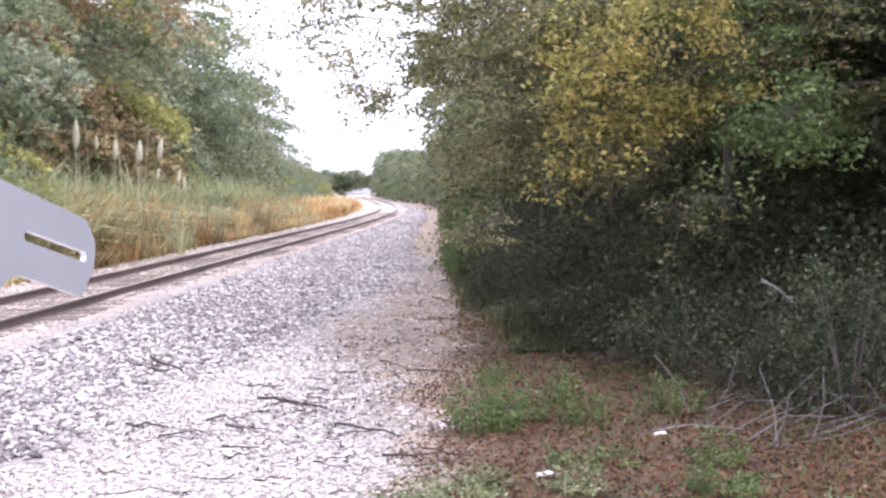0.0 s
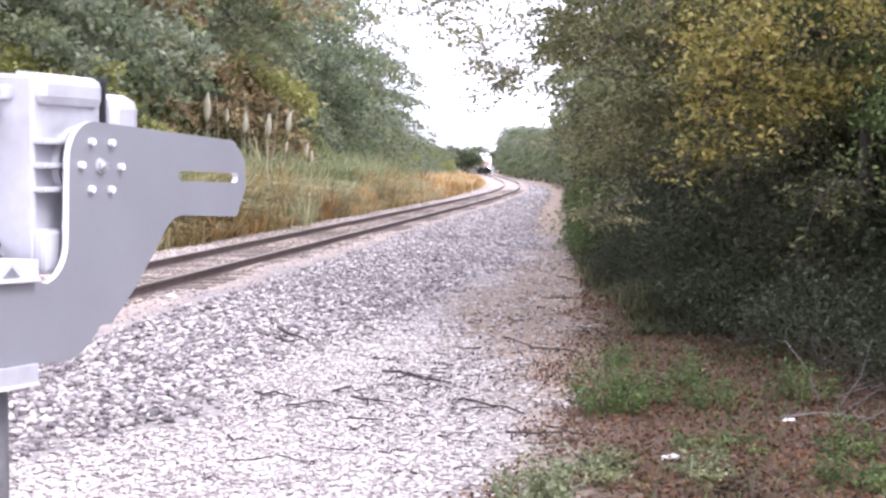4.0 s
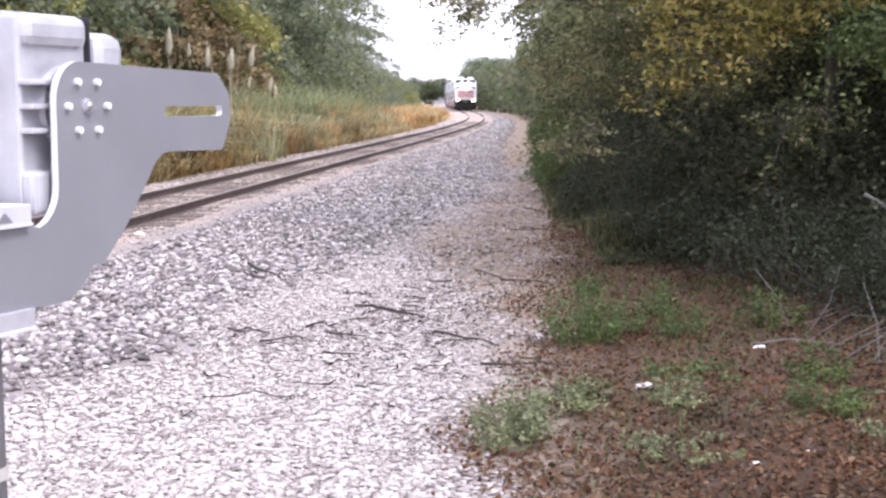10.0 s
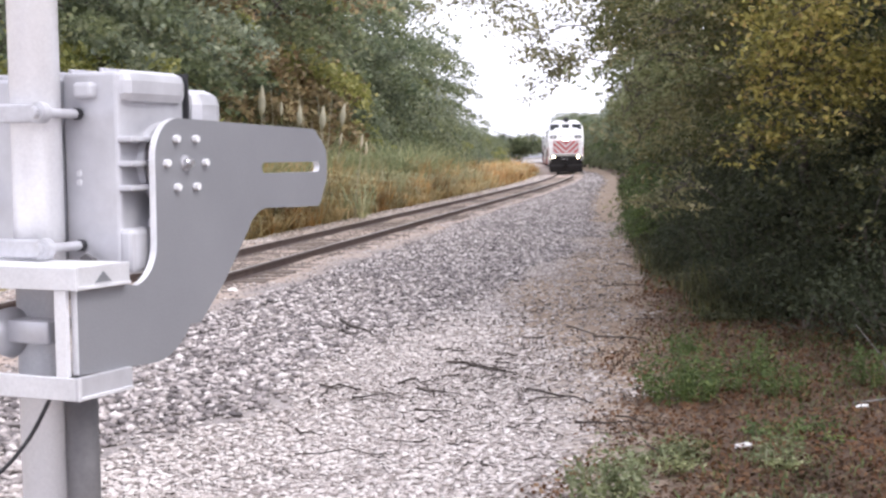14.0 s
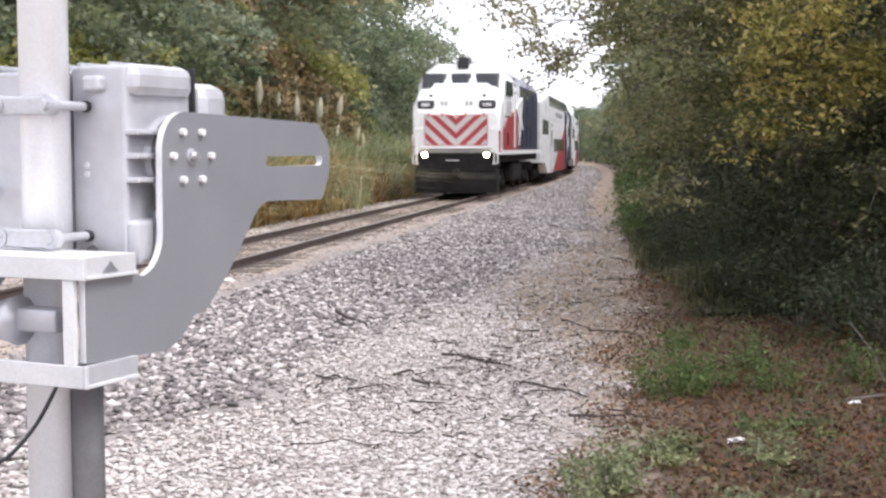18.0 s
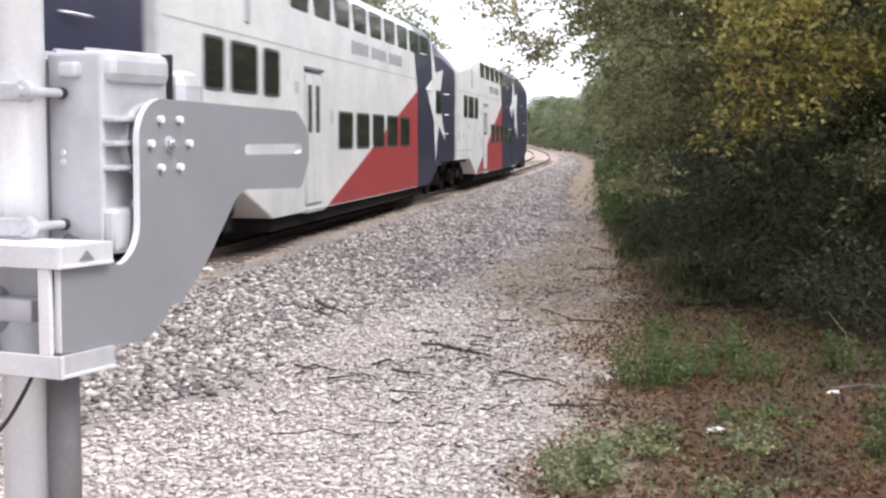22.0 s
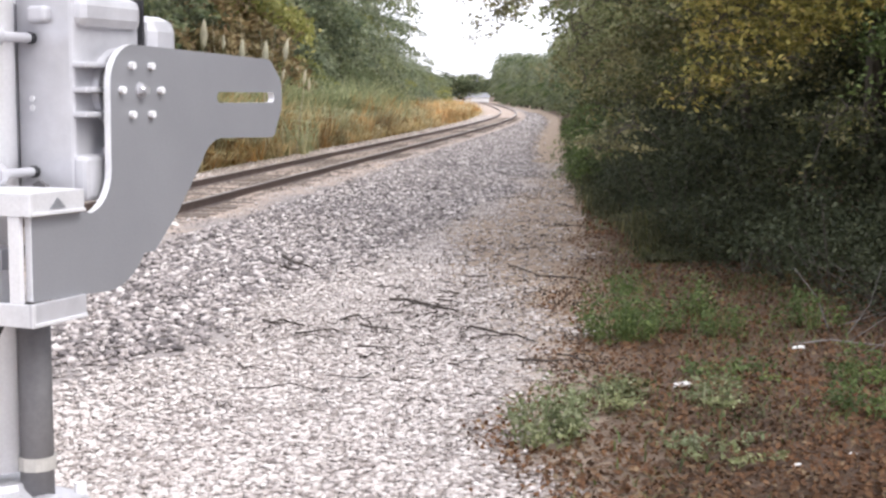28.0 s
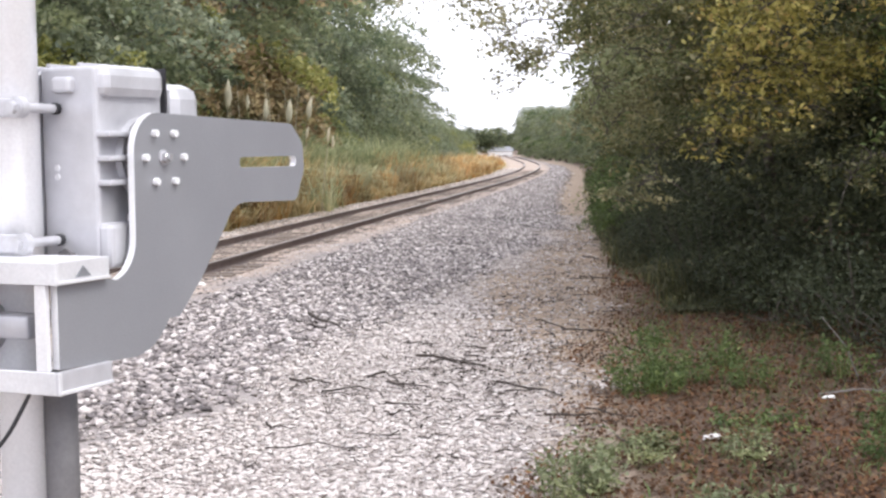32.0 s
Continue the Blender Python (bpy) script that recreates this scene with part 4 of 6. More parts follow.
    side_panel("marker_panel", [(3.7 - h, 3.45), (3.95 - h, 3.45), (3.95 - h, 4.05), (3.7 - h, 4.05)], M_ALU, car, "", 0.02)
    for u0, z0 in ((blue0 + 0.5, 3.95), (blue0 + 1.6, 3.05), (24.2, 3.02), (24.3, 2.42), (24.1, 1.85)) + (((blue0 + 3.4, 2.1), (22.6, 3.25)) if cab else ()):
        for s in (1, -1):
            bm = bmesh.new()
            tube(bm, [(s * SIDE, u0 - h, z0), (s * (SIDE + 0.06), u0 - h + 0.03, z0), (s * (SIDE + 0.06), u0 - h + 0.6, z0), (s * SIDE, u0 - h + 0.63, z0)], [0.014] * 4, 6)
            part("grab_iron", bm, M_GALV, car, "thin pale grab iron")
    for s in (1, -1):
        for z in (1.85, 2.3, 2.75):
            bm = bmesh.new()
            box(bm, (s * (SIDE + 0.004), 6.15 - h, z), (0.02, 0.05, 0.22), bevel=0.006)
            part("door_control", bm, M_SEAM, car)
    for e, u0 in ((-1, 0), (1, COACH)):
        bm = bmesh.new()
        box(bm, (0, u0 - h + e * 0.09, 2.5), (1.3, 0.26, 2.4), bevel=0.04)
        part("gangway", bm, M_BLACK if not (cab and e > 0) else M_BLUE, car, "black rubber gangway")
        bm = bmesh.new()
        cyl(bm, (0, u0 - h, 0.85), (0, u0 - h + e * 0.3, 0.85), 0.12, seg=10)
        box(bm, (0, u0 - h, 0.9), (2.2, 0.26, 0.4), bevel=0.03)
        part("coupler", bm, M_UNDER, car)
    bm = bmesh.new()
    box(bm, (0, 0, 0.34), (2.75, 15.4, 0.3), bevel=0.02)
    # Lower box added as the dark shadow strip beneath the coach.
    box(bm, (0, 0, 0.16), (1.6, 15.2, 0.2), bevel=0.02)
    for e in (-1, 1):
        box(bm, (0, e * (h - 2.6), 0.98), (2.7, 5.0, 0.14), bevel=0.02)
    part("underframe", bm, M_UNDER, car, "black underframe with an added slab for the shadow below")
    if cab:
        bm = bmesh.new()
        box(bm, (SIDE + 0.14, 26.0 - h, 2.75), (0.08, 0.12, 0.42), bevel=0.02)
        box(bm, (SIDE + 0.06, 26.0 - h, 2.95), (0.18, 0.03, 0.03))
        part("mirror", bm, M_BLACK, car, "black side mirror")
        bm = bmesh.new()
        prism(bm, [(24.2 - h, 0.22), (26.45 - h, 0.22), (26.6 - h, 0.55), (26.6 - h, 1.1), (24.0 - h, 0.95)], -1.4, 1.4)
        bmesh.ops.recalc_face_normals(bm, faces=bm.faces)
        part("pilot", bm, M_UNDER, car, "black end pilot")
    wheels = truck(-h + 2.6, car) + truck(h - (3.3 if cab else 2.6), car)
    return car, wheels


def clip_rect(poly, x0, x1, z0, z1):
    """The part of a polygon inside a rectangle."""
    for axis, lim, keep_less in ((0, x0, False), (0, x1, True), (1, z0, False), (1, z1, True)):
        out = []
        for i, p in enumerate(poly):
            q = poly[i - 1]
            pin, qin = (p[axis] <= lim) == keep_less or p[axis] == lim, (q[axis] <= lim) == keep_less or q[axis] == lim
            if pin != qin:
                f = (lim - q[axis]) / (p[axis] - q[axis])
                out.append((q[0] + (p[0] - q[0]) * f, q[1] + (p[1] - q[1]) * f))
            if pin:
                out.append(p)
        poly = out
        if len(poly) < 3:
            return []
    return poly


REAR = 15.25  # length from the nose to the hood's end


def locomotive():
    h = 9.3
    loco = empty("locomotive", pose(0, 0, RAIL_Z), "white, red and dark blue diesel locomotive with lit headlights", "locomotive")

    def ring(zb, w, shoulder, roof):
        half = [(w, zb), (w, shoulder), (w - 0.16, shoulder + 0.25), (w - 0.62, roof)]
        return half + [(-x, z) for x, z in half[::-1]]

    # cab: raked full-width nose, sloped windscreen
    bm = bmesh.new()
    loft(bm, [(-h - 0.5, ring(1.5, 1.54, 2.78, 3.0)), (-h - 0.43, ring(1.5, 1.6, 2.95, 3.18)), (-h - 0.3, ring(1.5, 1.61, 3.28, 3.56)), (-h + 0.35, ring(1.5, 1.61, 3.5, 3.8)),
              (-h + 0.9, ring(1.5, 1.58, 4.12, 4.62)), (-h + 1.15, ring(1.5, 1.55, 4.3, 4.85)), (-h + 4.9, ring(1.5, 1.5, 4.3, 4.88))])
    part("cab", bm, M_WHITE, loco, "white painted cab with a raked nose")
    bm = bmesh.new()
    loft(bm, [(-h + 4.9, ring(1.6, 1.49, 4.3, 4.88)), (REAR - h, ring(1.6, 1.49, 4.3, 4.88))])
    part("hood", bm, M_BLUE, loco, "dark blue engine hood")
    side_panel("red_wedge", [(0.1 - h, 1.62), (5.5 - h, 1.62), (5.05 - h, 3.32), (0.1 - h, 2.46)], M_RED, loco, "red painted wedge", 0.11)
    star_panel(loco, [(5.75, 4.35), (6.15, 3.55), (7.3, 3.82), (6.85, 3.05), (7.55, 2.48), (6.6, 2.62), (6.15, 1.85), (5.85, 2.85), (4.85, 3.28), (5.6, 3.5)], h, "tall white star", 0.118)
    side_panel("sill_stripe", [(0.1 - h, 1.5), (REAR - h, 1.5), (REAR - h, 1.66), (0.1 - h, 1.66)], M_WHITE, loco, "white sill stripe", 0.12)
    for k in range(3):
        side_panel("louvre", [(0.55 - h, 2.52 + 0.09 * k), (1.2 - h, 2.52 + 0.09 * k), (1.2 - h, 2.56 + 0.09 * k), (0.55 - h, 2.56 + 0.09 * k)], M_SEAM, loco, "", 0.125)
    side_panel("emblem", [(1.35 - h, 2.95), (3.1 - h, 2.95), (3.3 - h, 3.5), (1.5 - h, 3.5)], M_SEAM, loco, "pale grey emblem", 0.108)
    # windscreens lean with the cab front
    tilt = pose(0, 0, 0, -29, 0, 0)
    for x, w in ((-0.98, 0.8), (0.0, 0.66), (0.98, 0.8)):
        bm = bmesh.new()
        box(bm, (x, -h + 0.655, 4.2), (w + 0.1, 0.05, 0.66), tilt, 0.02)
        fr = part("windscreen", bm, M_BLACK, loco, "black-framed windscreen")
        bm = bmesh.new()
        box(bm, (x, -h + 0.64, 4.205), (w, 0.05, 0.55), tilt, 0.02)
        part("pane", bm, M_GLASS, fr)
    # number boards and class lamps
    for x in (-1.08, 1.08):
        bm = bmesh.new()
        box(bm, (x * 1.04, -h - 0.36, 3.3), (0.62, 0.22, 0.32), pose(0, 0, 0, -8), 0.08)
        nb = part("number_board", bm, M_BLACK, loco, "rounded black number board")
        for q in (-0.12, -0.04, 0.04, 0.12):
            bm = bmesh.new()
            box(bm, (x * 1.04 + q, -h - 0.468, 3.3), (0.05, 0.012, 0.13), pose(0, 0, 0, -8))
            part("number_bar", bm, M_WHITE, nb)
        bm = bmesh.new()
        box(bm, (x * 0.9, -h - 0.16, 3.62), (0.12, 0.12, 0.14), bevel=0.02)
        part("class_lamp", bm, M_BLACK, loco)
        for q in (-0.08, 0.08):
            bm = bmesh.new()
            box(bm, (x * 0.42 + q, -h - 0.37, 3.36), (0.1, 0.1, 0.16), bevel=0.01)
            part("emblem_bar", bm, M_SEAM, loco)
    # roof box, twin headlamps in the nose, and the lower ditch lamps
    bm = bmesh.new()
    box(bm, (0.05, -h + 1.1, 4.88), (0.42, 0.5, 0.42), bevel=0.05)
    part("roof_box", bm, M_BLACK, loco, "black roof box over the windscreen")
    bm = bmesh.new()
    box(bm, (0, -h - 0.4, 3.1), (0.6, 0.2, 0.27), bevel=0.05)
    hb = part("headlamp_box", bm, M_WHITE, loco, "white headlamp housing in the nose")
    for x, y, z, r, owner in ((-0.14, -h - 0.515, 3.1, 0.1, hb), (0.14, -h - 0.515, 3.1, 0.1, hb), (-1.12, -h - 0.66, 1.5, 0.095, loco), (1.12, -h - 0.66, 1.5, 0.095, loco)):
        if owner is loco:
            bm = bmesh.new()
            cyl(bm, (x, y + 0.01, z), (x, y + 0.2, z), 0.145, seg=20)
            part("lamp_housing", bm, M_BLACK, loco)
        bm = bmesh.new()
        cyl(bm, (x, y, z), (x, y + 0.02, z), r, seg=20)
        part("headlamp", bm, M_LAMP, owner, "lit headlamp")
    # red and white chevron panel on the nose
    bm = bmesh.new()
    box(bm, (0, -h - 0.545, 2.38), (2.28, 0.05, 1.1), bevel=0.01)
    nose = part("nose_panel", bm, M_RED, loco, "red nose panel with white chevrons")
    for s in (-1, 1):
        for k in range(-3, 4):
            z0 = 1.78 + k * 0.5
            poly = clip_rect([(0, z0), (1.3, z0 + 1.2), (1.3, z0 + 1.47), (0, z0 + 0.27)], 0.0, 1.12, 1.86, 2.91)
            if len(poly) < 3:
                continue
            bm = bmesh.new()
            prism(bm, poly, 0, 0.012)
            bmesh.ops.transform(bm, matrix=Matrix.Translation((0, -h - 0.571, 0)) @ Matrix(((0, s, 0, 0), (-1, 0, 0, 0), (0, 0, 1, 0), (0, 0, 0, 1))), verts=bm.verts)
            bmesh.ops.recalc_face_normals(bm, faces=bm.faces)
            part("chevron", bm, M_NOSEWHITE, nose)
    for x in (-1.0, -0.5, 0.35, 1.0):
        bm = bmesh.new()
        box(bm, (x, -h - 0.56, 2.93), (0.06, 0.06, 0.12), bevel=0.01)
        part("latch", bm, M_RED, nose)
    for x, w in ((1.38, 0.46), (-1.38, 0.46)):
        bm = bmesh.new()
        box(bm, (x, -h - 0.46, 1.98), (w, 0.06, 0.78), bevel=0.01)
        part("corner_panel", bm, M_RED, loco, "red nose corner")
        bm = bmesh.new()
        tube(bm, [(x * 0.98, -h - 0.78, 1.18), (x * 1.12, -h - 0.78, 1.2), (x * 1.12, -h - 0.78, 2.1), (x * 1.08, -h - 0.74, 2.4), (x * 1.02, -h - 0.5, 2.5)], [0.028] * 5, 8)
        tube(bm, [(x * 1.02, -h - 0.76, 1.2), (x * 1.02, -h - 0.76, 2.1), (x * 0.97, -h - 0.72, 2.4), (x * 0.92, -h - 0.5, 2.48)], [0.024] * 4, 8)
        part("handrail", bm, M_WHITE, loco, "white bent handrail")
    bm = bmesh.new()
    box(bm, (0, -h - 0.6, 1.77), (2.5, 0.26, 0.1), bevel=0.01)
    part("walkway_edge", bm, M_WHITE, loco, "white walkway edge")
    bm = bmesh.new()
    box(bm, (-0.1, -h - 0.72, 1.3), (0.5, 0.03, 0.03))
    part("cut_lever", bm, M_GALV, loco, "pale uncoupling lever")
    bm = bmesh.new()
    box(bm, (0, -h + 0.1, 1.3), (2.95, 1.1, 0.5), bevel=0.04)
    box(bm, (0, -h - 0.52, 1.22), (2.9, 0.2, 0.7), bevel=0.04)
    part("buffer_beam", bm, M_UNDER, loco, "black buffer beam")
    bm = bmesh.new()
    prism(bm, [(-h - 0.72, 0.62), (-h - 0.66, 0.12), (-h + 0.1, 0.12), (-h + 0.1, 1.0), (-h - 0.55, 1.0)], -1.5, 1.5)
    bmesh.ops.recalc_face_normals(bm, faces=bm.faces)
    part("pilot", bm, M_UNDER, loco, "black snowplough pilot")
    bm = bmesh.new()
    box(bm, (0, -h - 0.8, 0.85), (0.3, 0.5, 0.3), bevel=0.05)
    part("coupler", bm, M_UNDER, loco, "black knuckle coupler")
    bm = bmesh.new()
    box(bm, (0, REAR / 2 - h, 1.36), (2.9, REAR - 0.2, 0.28), bevel=0.02)
    part("frame_deck", bm, M_UNDER, loco, "black main frame")
    bm = bmesh.new()
    cyl(bm, (0, -3.4, 0.78), (0, 0.2, 0.78), 0.72, seg=20)
    box(bm, (0, -1.6, 0.8), (2.7, 3.4, 0.8), bevel=0.15)
    # The tank's black includes the shade beneath the deck.
    part("fuel_tank", bm, M_UNDER, loco, "grimy fuel tank darkened for the shade under the deck")
    # side details: cab window, door, grilles
    for s in (1, -1):
        for u0, u1, z0, z1, name, mat_ in ((1.75, 2.35, 3.7, 4.25, "side_window", M_GLASS), (2.55, 3.5, 3.7, 4.25, "side_window", M_GLASS), (3.95, 4.5, 1.75, 4.1, "cab_door", M_WHITE),
                                            (7.9, 9.6, 3.2, 4.0, "grille", M_BLUE), (10.1, 12.2, 3.2, 4.0, "grille", M_BLUE), (12.7, 14.8, 3.2, 4.1, "grille", M_BLUE),
                                            (8.2, 9.2, 1.8, 2.7, "hatch", M_BLUE), (9.9, 11.0, 1.8, 2.7, "hatch", M_BLUE), (11.6, 12.7, 1.8, 2.7, "hatch", M_BLUE), (1.6, 2.05, 1.85, 2.3, "vent", M_UNDER)):
            bm = bmesh.new()
            prism(bm, rounded((u0 + u1) / 2 - h, (z0 + z1) / 2, u1 - u0, z1 - z0, 0.06), s * (SIDE - 0.05), s * (SIDE + (0.116 if u1 < 4.7 else 0.018)))
            bmesh.ops.recalc_face_normals(bm, faces=bm.faces)
            part(name, bm, mat_, loco)
    for y in (-2.5, -0.3, 1.9, 4.1):
        bm = bmesh.new()
        cyl(bm, (0, y, 4.8), (0, y, 4.98), 0.55, seg=20)
        part("roof_fan", bm, M_UNDER, loco, "round roof fan housing")
    bm = bmesh.new()
    for k, x in enumerate((-0.16, 0, 0.16)):
        cyl(bm, (x, -h + 2.2, 4.92), (x, -h + 1.7 - 0.1 * k, 4.92), 0.05, 0.1, 12)
    box(bm, (0, -h + 2.2, 4.84), (0.5, 0.2, 0.12))
    part("air_horn", bm, M_UNDER, loco, "air horn")
    wheels = truck(-h + 3.0, loco, 1.35, 0.5) + truck(REAR - h - 3.0, loco, 1.35, 0.5)
    return loco, wheels


def build_train():
    cars = [(locomotive(), 8.9)]
    a, wa = coach(False)
    first, pitch = 15.25 + COACH / 2, 26.75
    cars.append(((a, wa), first))
    b = copy_thing(a, pose(0, 60, RAIL_Z))
    cars.append(((b, [o for o in b.children_recursive if o.name.startswith("wheelset")]), first + pitch))
    cars.append((coach(True), first + 2 * pitch))
    return cars


# ---- plants ----
def leaf_cloud(name, pts, size, material, parent, rng, droop=0.25, width=0.55, flat=0.5, fine=False):
    """Many small folded leaves, one at each point."""
    n = len(pts)
    a = rng.normal(0, 1, (n, 3))
    a[:, 2] = a[:, 2] * 0.6 - droop
    a /= np.linalg.norm(a, axis=1)[:, None]
    b = rng.normal(0, 1, (n, 3))
    b[:, 2] += flat * 2.0
    side = np.cross(a, b)
    side /= np.linalg.norm(side, axis=1)[:, None] + 1e-9
    nrm = np.cross(side, a)
    s = (size * rng.uniform(0.6, 1.25, n))[:, None]
    w = side * s * width * 0.5
    lift = nrm * s * 0.1
    k = np.arange(n)[:, None]
    if fine:
        v = np.stack([pts - a * s * 0.5, pts - a * s * 0.16 + w + lift, pts + a * s * 0.22 + w * 0.8 + lift, pts + a * s * 0.5,
                      pts + a * s * 0.22 - w * 0.8 + lift, pts - a * s * 0.16 - w + lift], 1)
        f = np.concatenate([k * 6 + np.array([q]) for q in ([0, 1, 2], [0, 2, 3], [0, 3, 4], [0, 4, 5])], 0)
    else:
        v = np.stack([pts - a * s * 0.5, pts + w + lift, pts + a * s * 0.5, pts - w + lift], 1)
        f = np.concatenate([k * 4 + np.array([q]) for q in ([0, 1, 2], [0, 2, 3])], 0)
    return fast_mesh(name, v.reshape(-1, 3), f, material, parent)


def clumps(rng, centre, radii, n_clumps, per, clump_r, hollow=0.45, squash=0.7):
    """Leaf places gathered in clumps through an uneven crown."""
    d = rng.normal(0, 1, (n_clumps, 3))
    d /= np.linalg.norm(d, axis=1)[:, None]
    r = (hollow + (1 - hollow) * rng.random(n_clumps) ** 0.6) * rng.uniform(0.8, 1.12, n_clumps)
    c = np.asarray(centre) + d * r[:, None] * np.asarray(radii)
    k = rng.integers(0, n_clumps, n_clumps * per)
    cr = clump_r * rng.uniform(0.6, 1.4, n_clumps)
    off = rng.normal(0, 0.5, (len(k), 3)) * cr[k][:, None]
    off[:, 2] *= squash
    return c, c[k] + off, k


def limbs(parent, rng, foot, top, r0, tips, name="limb"):
    """A trunk with limbs that reach into the crown."""
    foot, top = Vector(foot), Vector(top)
    bm = bmesh.new()
    way = [foot.lerp(top, k / 5) + Vector((rng.normal(0, 0.07), rng.normal(0, 0.07), 0)) * (0 if k == 0 else 1) for k in range(6)]
    tube(bm, way, [r0 * (1.25 if k == 0 else 1 - 0.13 * k) for k in range(6)], 9)
    smooth(part("trunk", bm, M_BARK, parent))
    for tip in tips:
        a = foot.lerp(top, rng.uniform(0.45, 1.0))
        b = Vector(tip)
        mid = a.lerp(b, 0.5) + Vector((rng.normal(0, 0.15), rng.normal(0, 0.15), 0.15))
        bm = bmesh.new()
        tube(bm, [a, a.lerp(mid, 0.55), mid, mid.lerp(b, 0.6), b], [r0 * q for q in (0.42, 0.34, 0.26, 0.17, 0.06)], 6)
        smooth(part(name, bm, M_BARK, parent))


def pads(rng, centre, radii, n, per, reach, hollow=0.5):
    """Leaf places on drooping, flattened boughs that point out of an uneven crown."""
    d = rng.normal(0, 1, (n, 3))
    d /= np.linalg.norm(d, axis=1)[:, None]
    r = (hollow + (1 - hollow) * rng.random(n) ** 0.6) * rng.uniform(0.8, 1.12, n)
    c = np.asarray(centre) + d * r[:, None] * np.asarray(radii)
    flat = d[:, :2] / (np.linalg.norm(d[:, :2], axis=1)[:, None] + 1e-6)
    k = rng.integers(0, n, n * per)
    ln = (reach * rng.uniform(0.6, 1.5, n))[k]
    u = rng.beta(1.6, 1.3, len(k)) * 1.5 - 0.5
    v = rng.normal(0, 0.36, len(k)) * (1.15 - np.abs(u) * 0.6)
    o = flat[k]
    z = -0.16 * u - 0.42 * u * u + rng.normal(0, 0.1, len(k))
    pts = c[k] + np.stack([(o[:, 0] * u - o[:, 1] * v) * ln, (o[:, 1] * u + o[:, 0] * v) * ln, z * ln], 1)
    return c, pts, k


def tree(name, at, height, radii, material, seed, label, n_clumps, per, clump_r, leaf, crown_z=None, hollow=0.45, n_limbs=7, mats=(), fine=False, boughs=False):
    rng = np.random.default_rng(seed)
    x, y = at
    z = float(ground_z(np.float64(x), np.float64(y))) - 0.05
    t = empty(name, pose(x, y, z), label, "tree")
    cz = crown_z if crown_z else height - radii[2]
    c, pts, k = (pads if boughs else clumps)(rng, (0, 0, cz), radii, n_clumps, per, clump_r, hollow)
    tips = [tuple(c[i]) for i in rng.choice(len(c), n_limbs, replace=False)]
    limbs(t, rng, (0, 0, 0), (rng.normal(0, 0.2), rng.normal(0, 0.2), cz + radii[2] * 0.4), 0.035 * height ** 0.9 / 2 + 0.04, tips)
    pick = rng.random(n_clumps)[k]
    lo = 0.0
    for m_, share in mats or ((material, 1.0),):
        sel = (pick >= lo) & (pick < lo + share)
        if sel.any():
            leaf_cloud("crown", pts[sel], leaf, m_, t, rng, fine=fine)
        lo += share
    return t


def side_x(s, y):
    """x at s metres to the right of the track's middle."""
    return float(track_x(y)) + s


def build_left_trees():
    green = ((M_LEAF_FAR, 0.55), (M_LEAF_HAZE, 0.45))
    kinds = []
    for k, (mats, lab) in enumerate(((green, "tall broad green hedgerow tree"), (((M_LEAF_FAR, 0.55), (M_LEAF_HAZE, 0.39), (M_SHRUB, 0.06)), "dense yellowish green hedgerow tree"),
                                     (((M_SHRUB, 0.2), (M_LEAF_BROWN, 0.55), (M_LEAF_FAR, 0.25)), "yellowing tree with many brown leaves"), (((M_LEAF_HAZE, 0.8), (M_LEAF_FAR, 0.2)), "tall tree in the lineside row, greyed for haze"))):
        kinds.append(tree("hedgerow_tree", (-30 - 10 * k, -40), 9.5, (3.2, 3.2, 4.3), M_LEAF_FAR, 20 + k, lab, 66, 200, 1.35, 0.2, hollow=0.62, mats=mats, boughs=True))
    rng = np.random.default_rng(7)
    y, k = 22.0, 0
    used = set()
    while y < 300:
        for row in range(2):
            yy = y + rng.normal(0, 1.0) + row * 2.5
            kk = 2 if (row == 0 and 49 < yy < 61) else int(rng.choice([0, 1, 3])) if row == 0 else int(rng.choice([0, 3, 3]))
            s = (-10.5 if row == 0 else -15.5) + rng.normal(0, 0.8)
            sc = np.interp(yy, [20, 45, 70, 82, 92, 109, 122, 200, 300], [1.08, 1.24, 1.2, 1.08, 0.9, 0.74, 0.58, 0.46, 0.42]) * rng.uniform(0.93, 1.1) * (1.0 if row == 0 else 1.1)
            m = Matrix.LocRotScale((side_x(s, yy), yy, 0.0), Euler((0, 0, rng.uniform(0, 6.28))), (sc, sc, sc))
            if kk not in used:
                kinds[kk].matrix_basis = m
                used.add(kk)
            else:
                copy_thing(kinds[kk], m)
        y += np.interp(y, [20, 60, 300], [5.0, 5.5, 9.0])
        k += 1


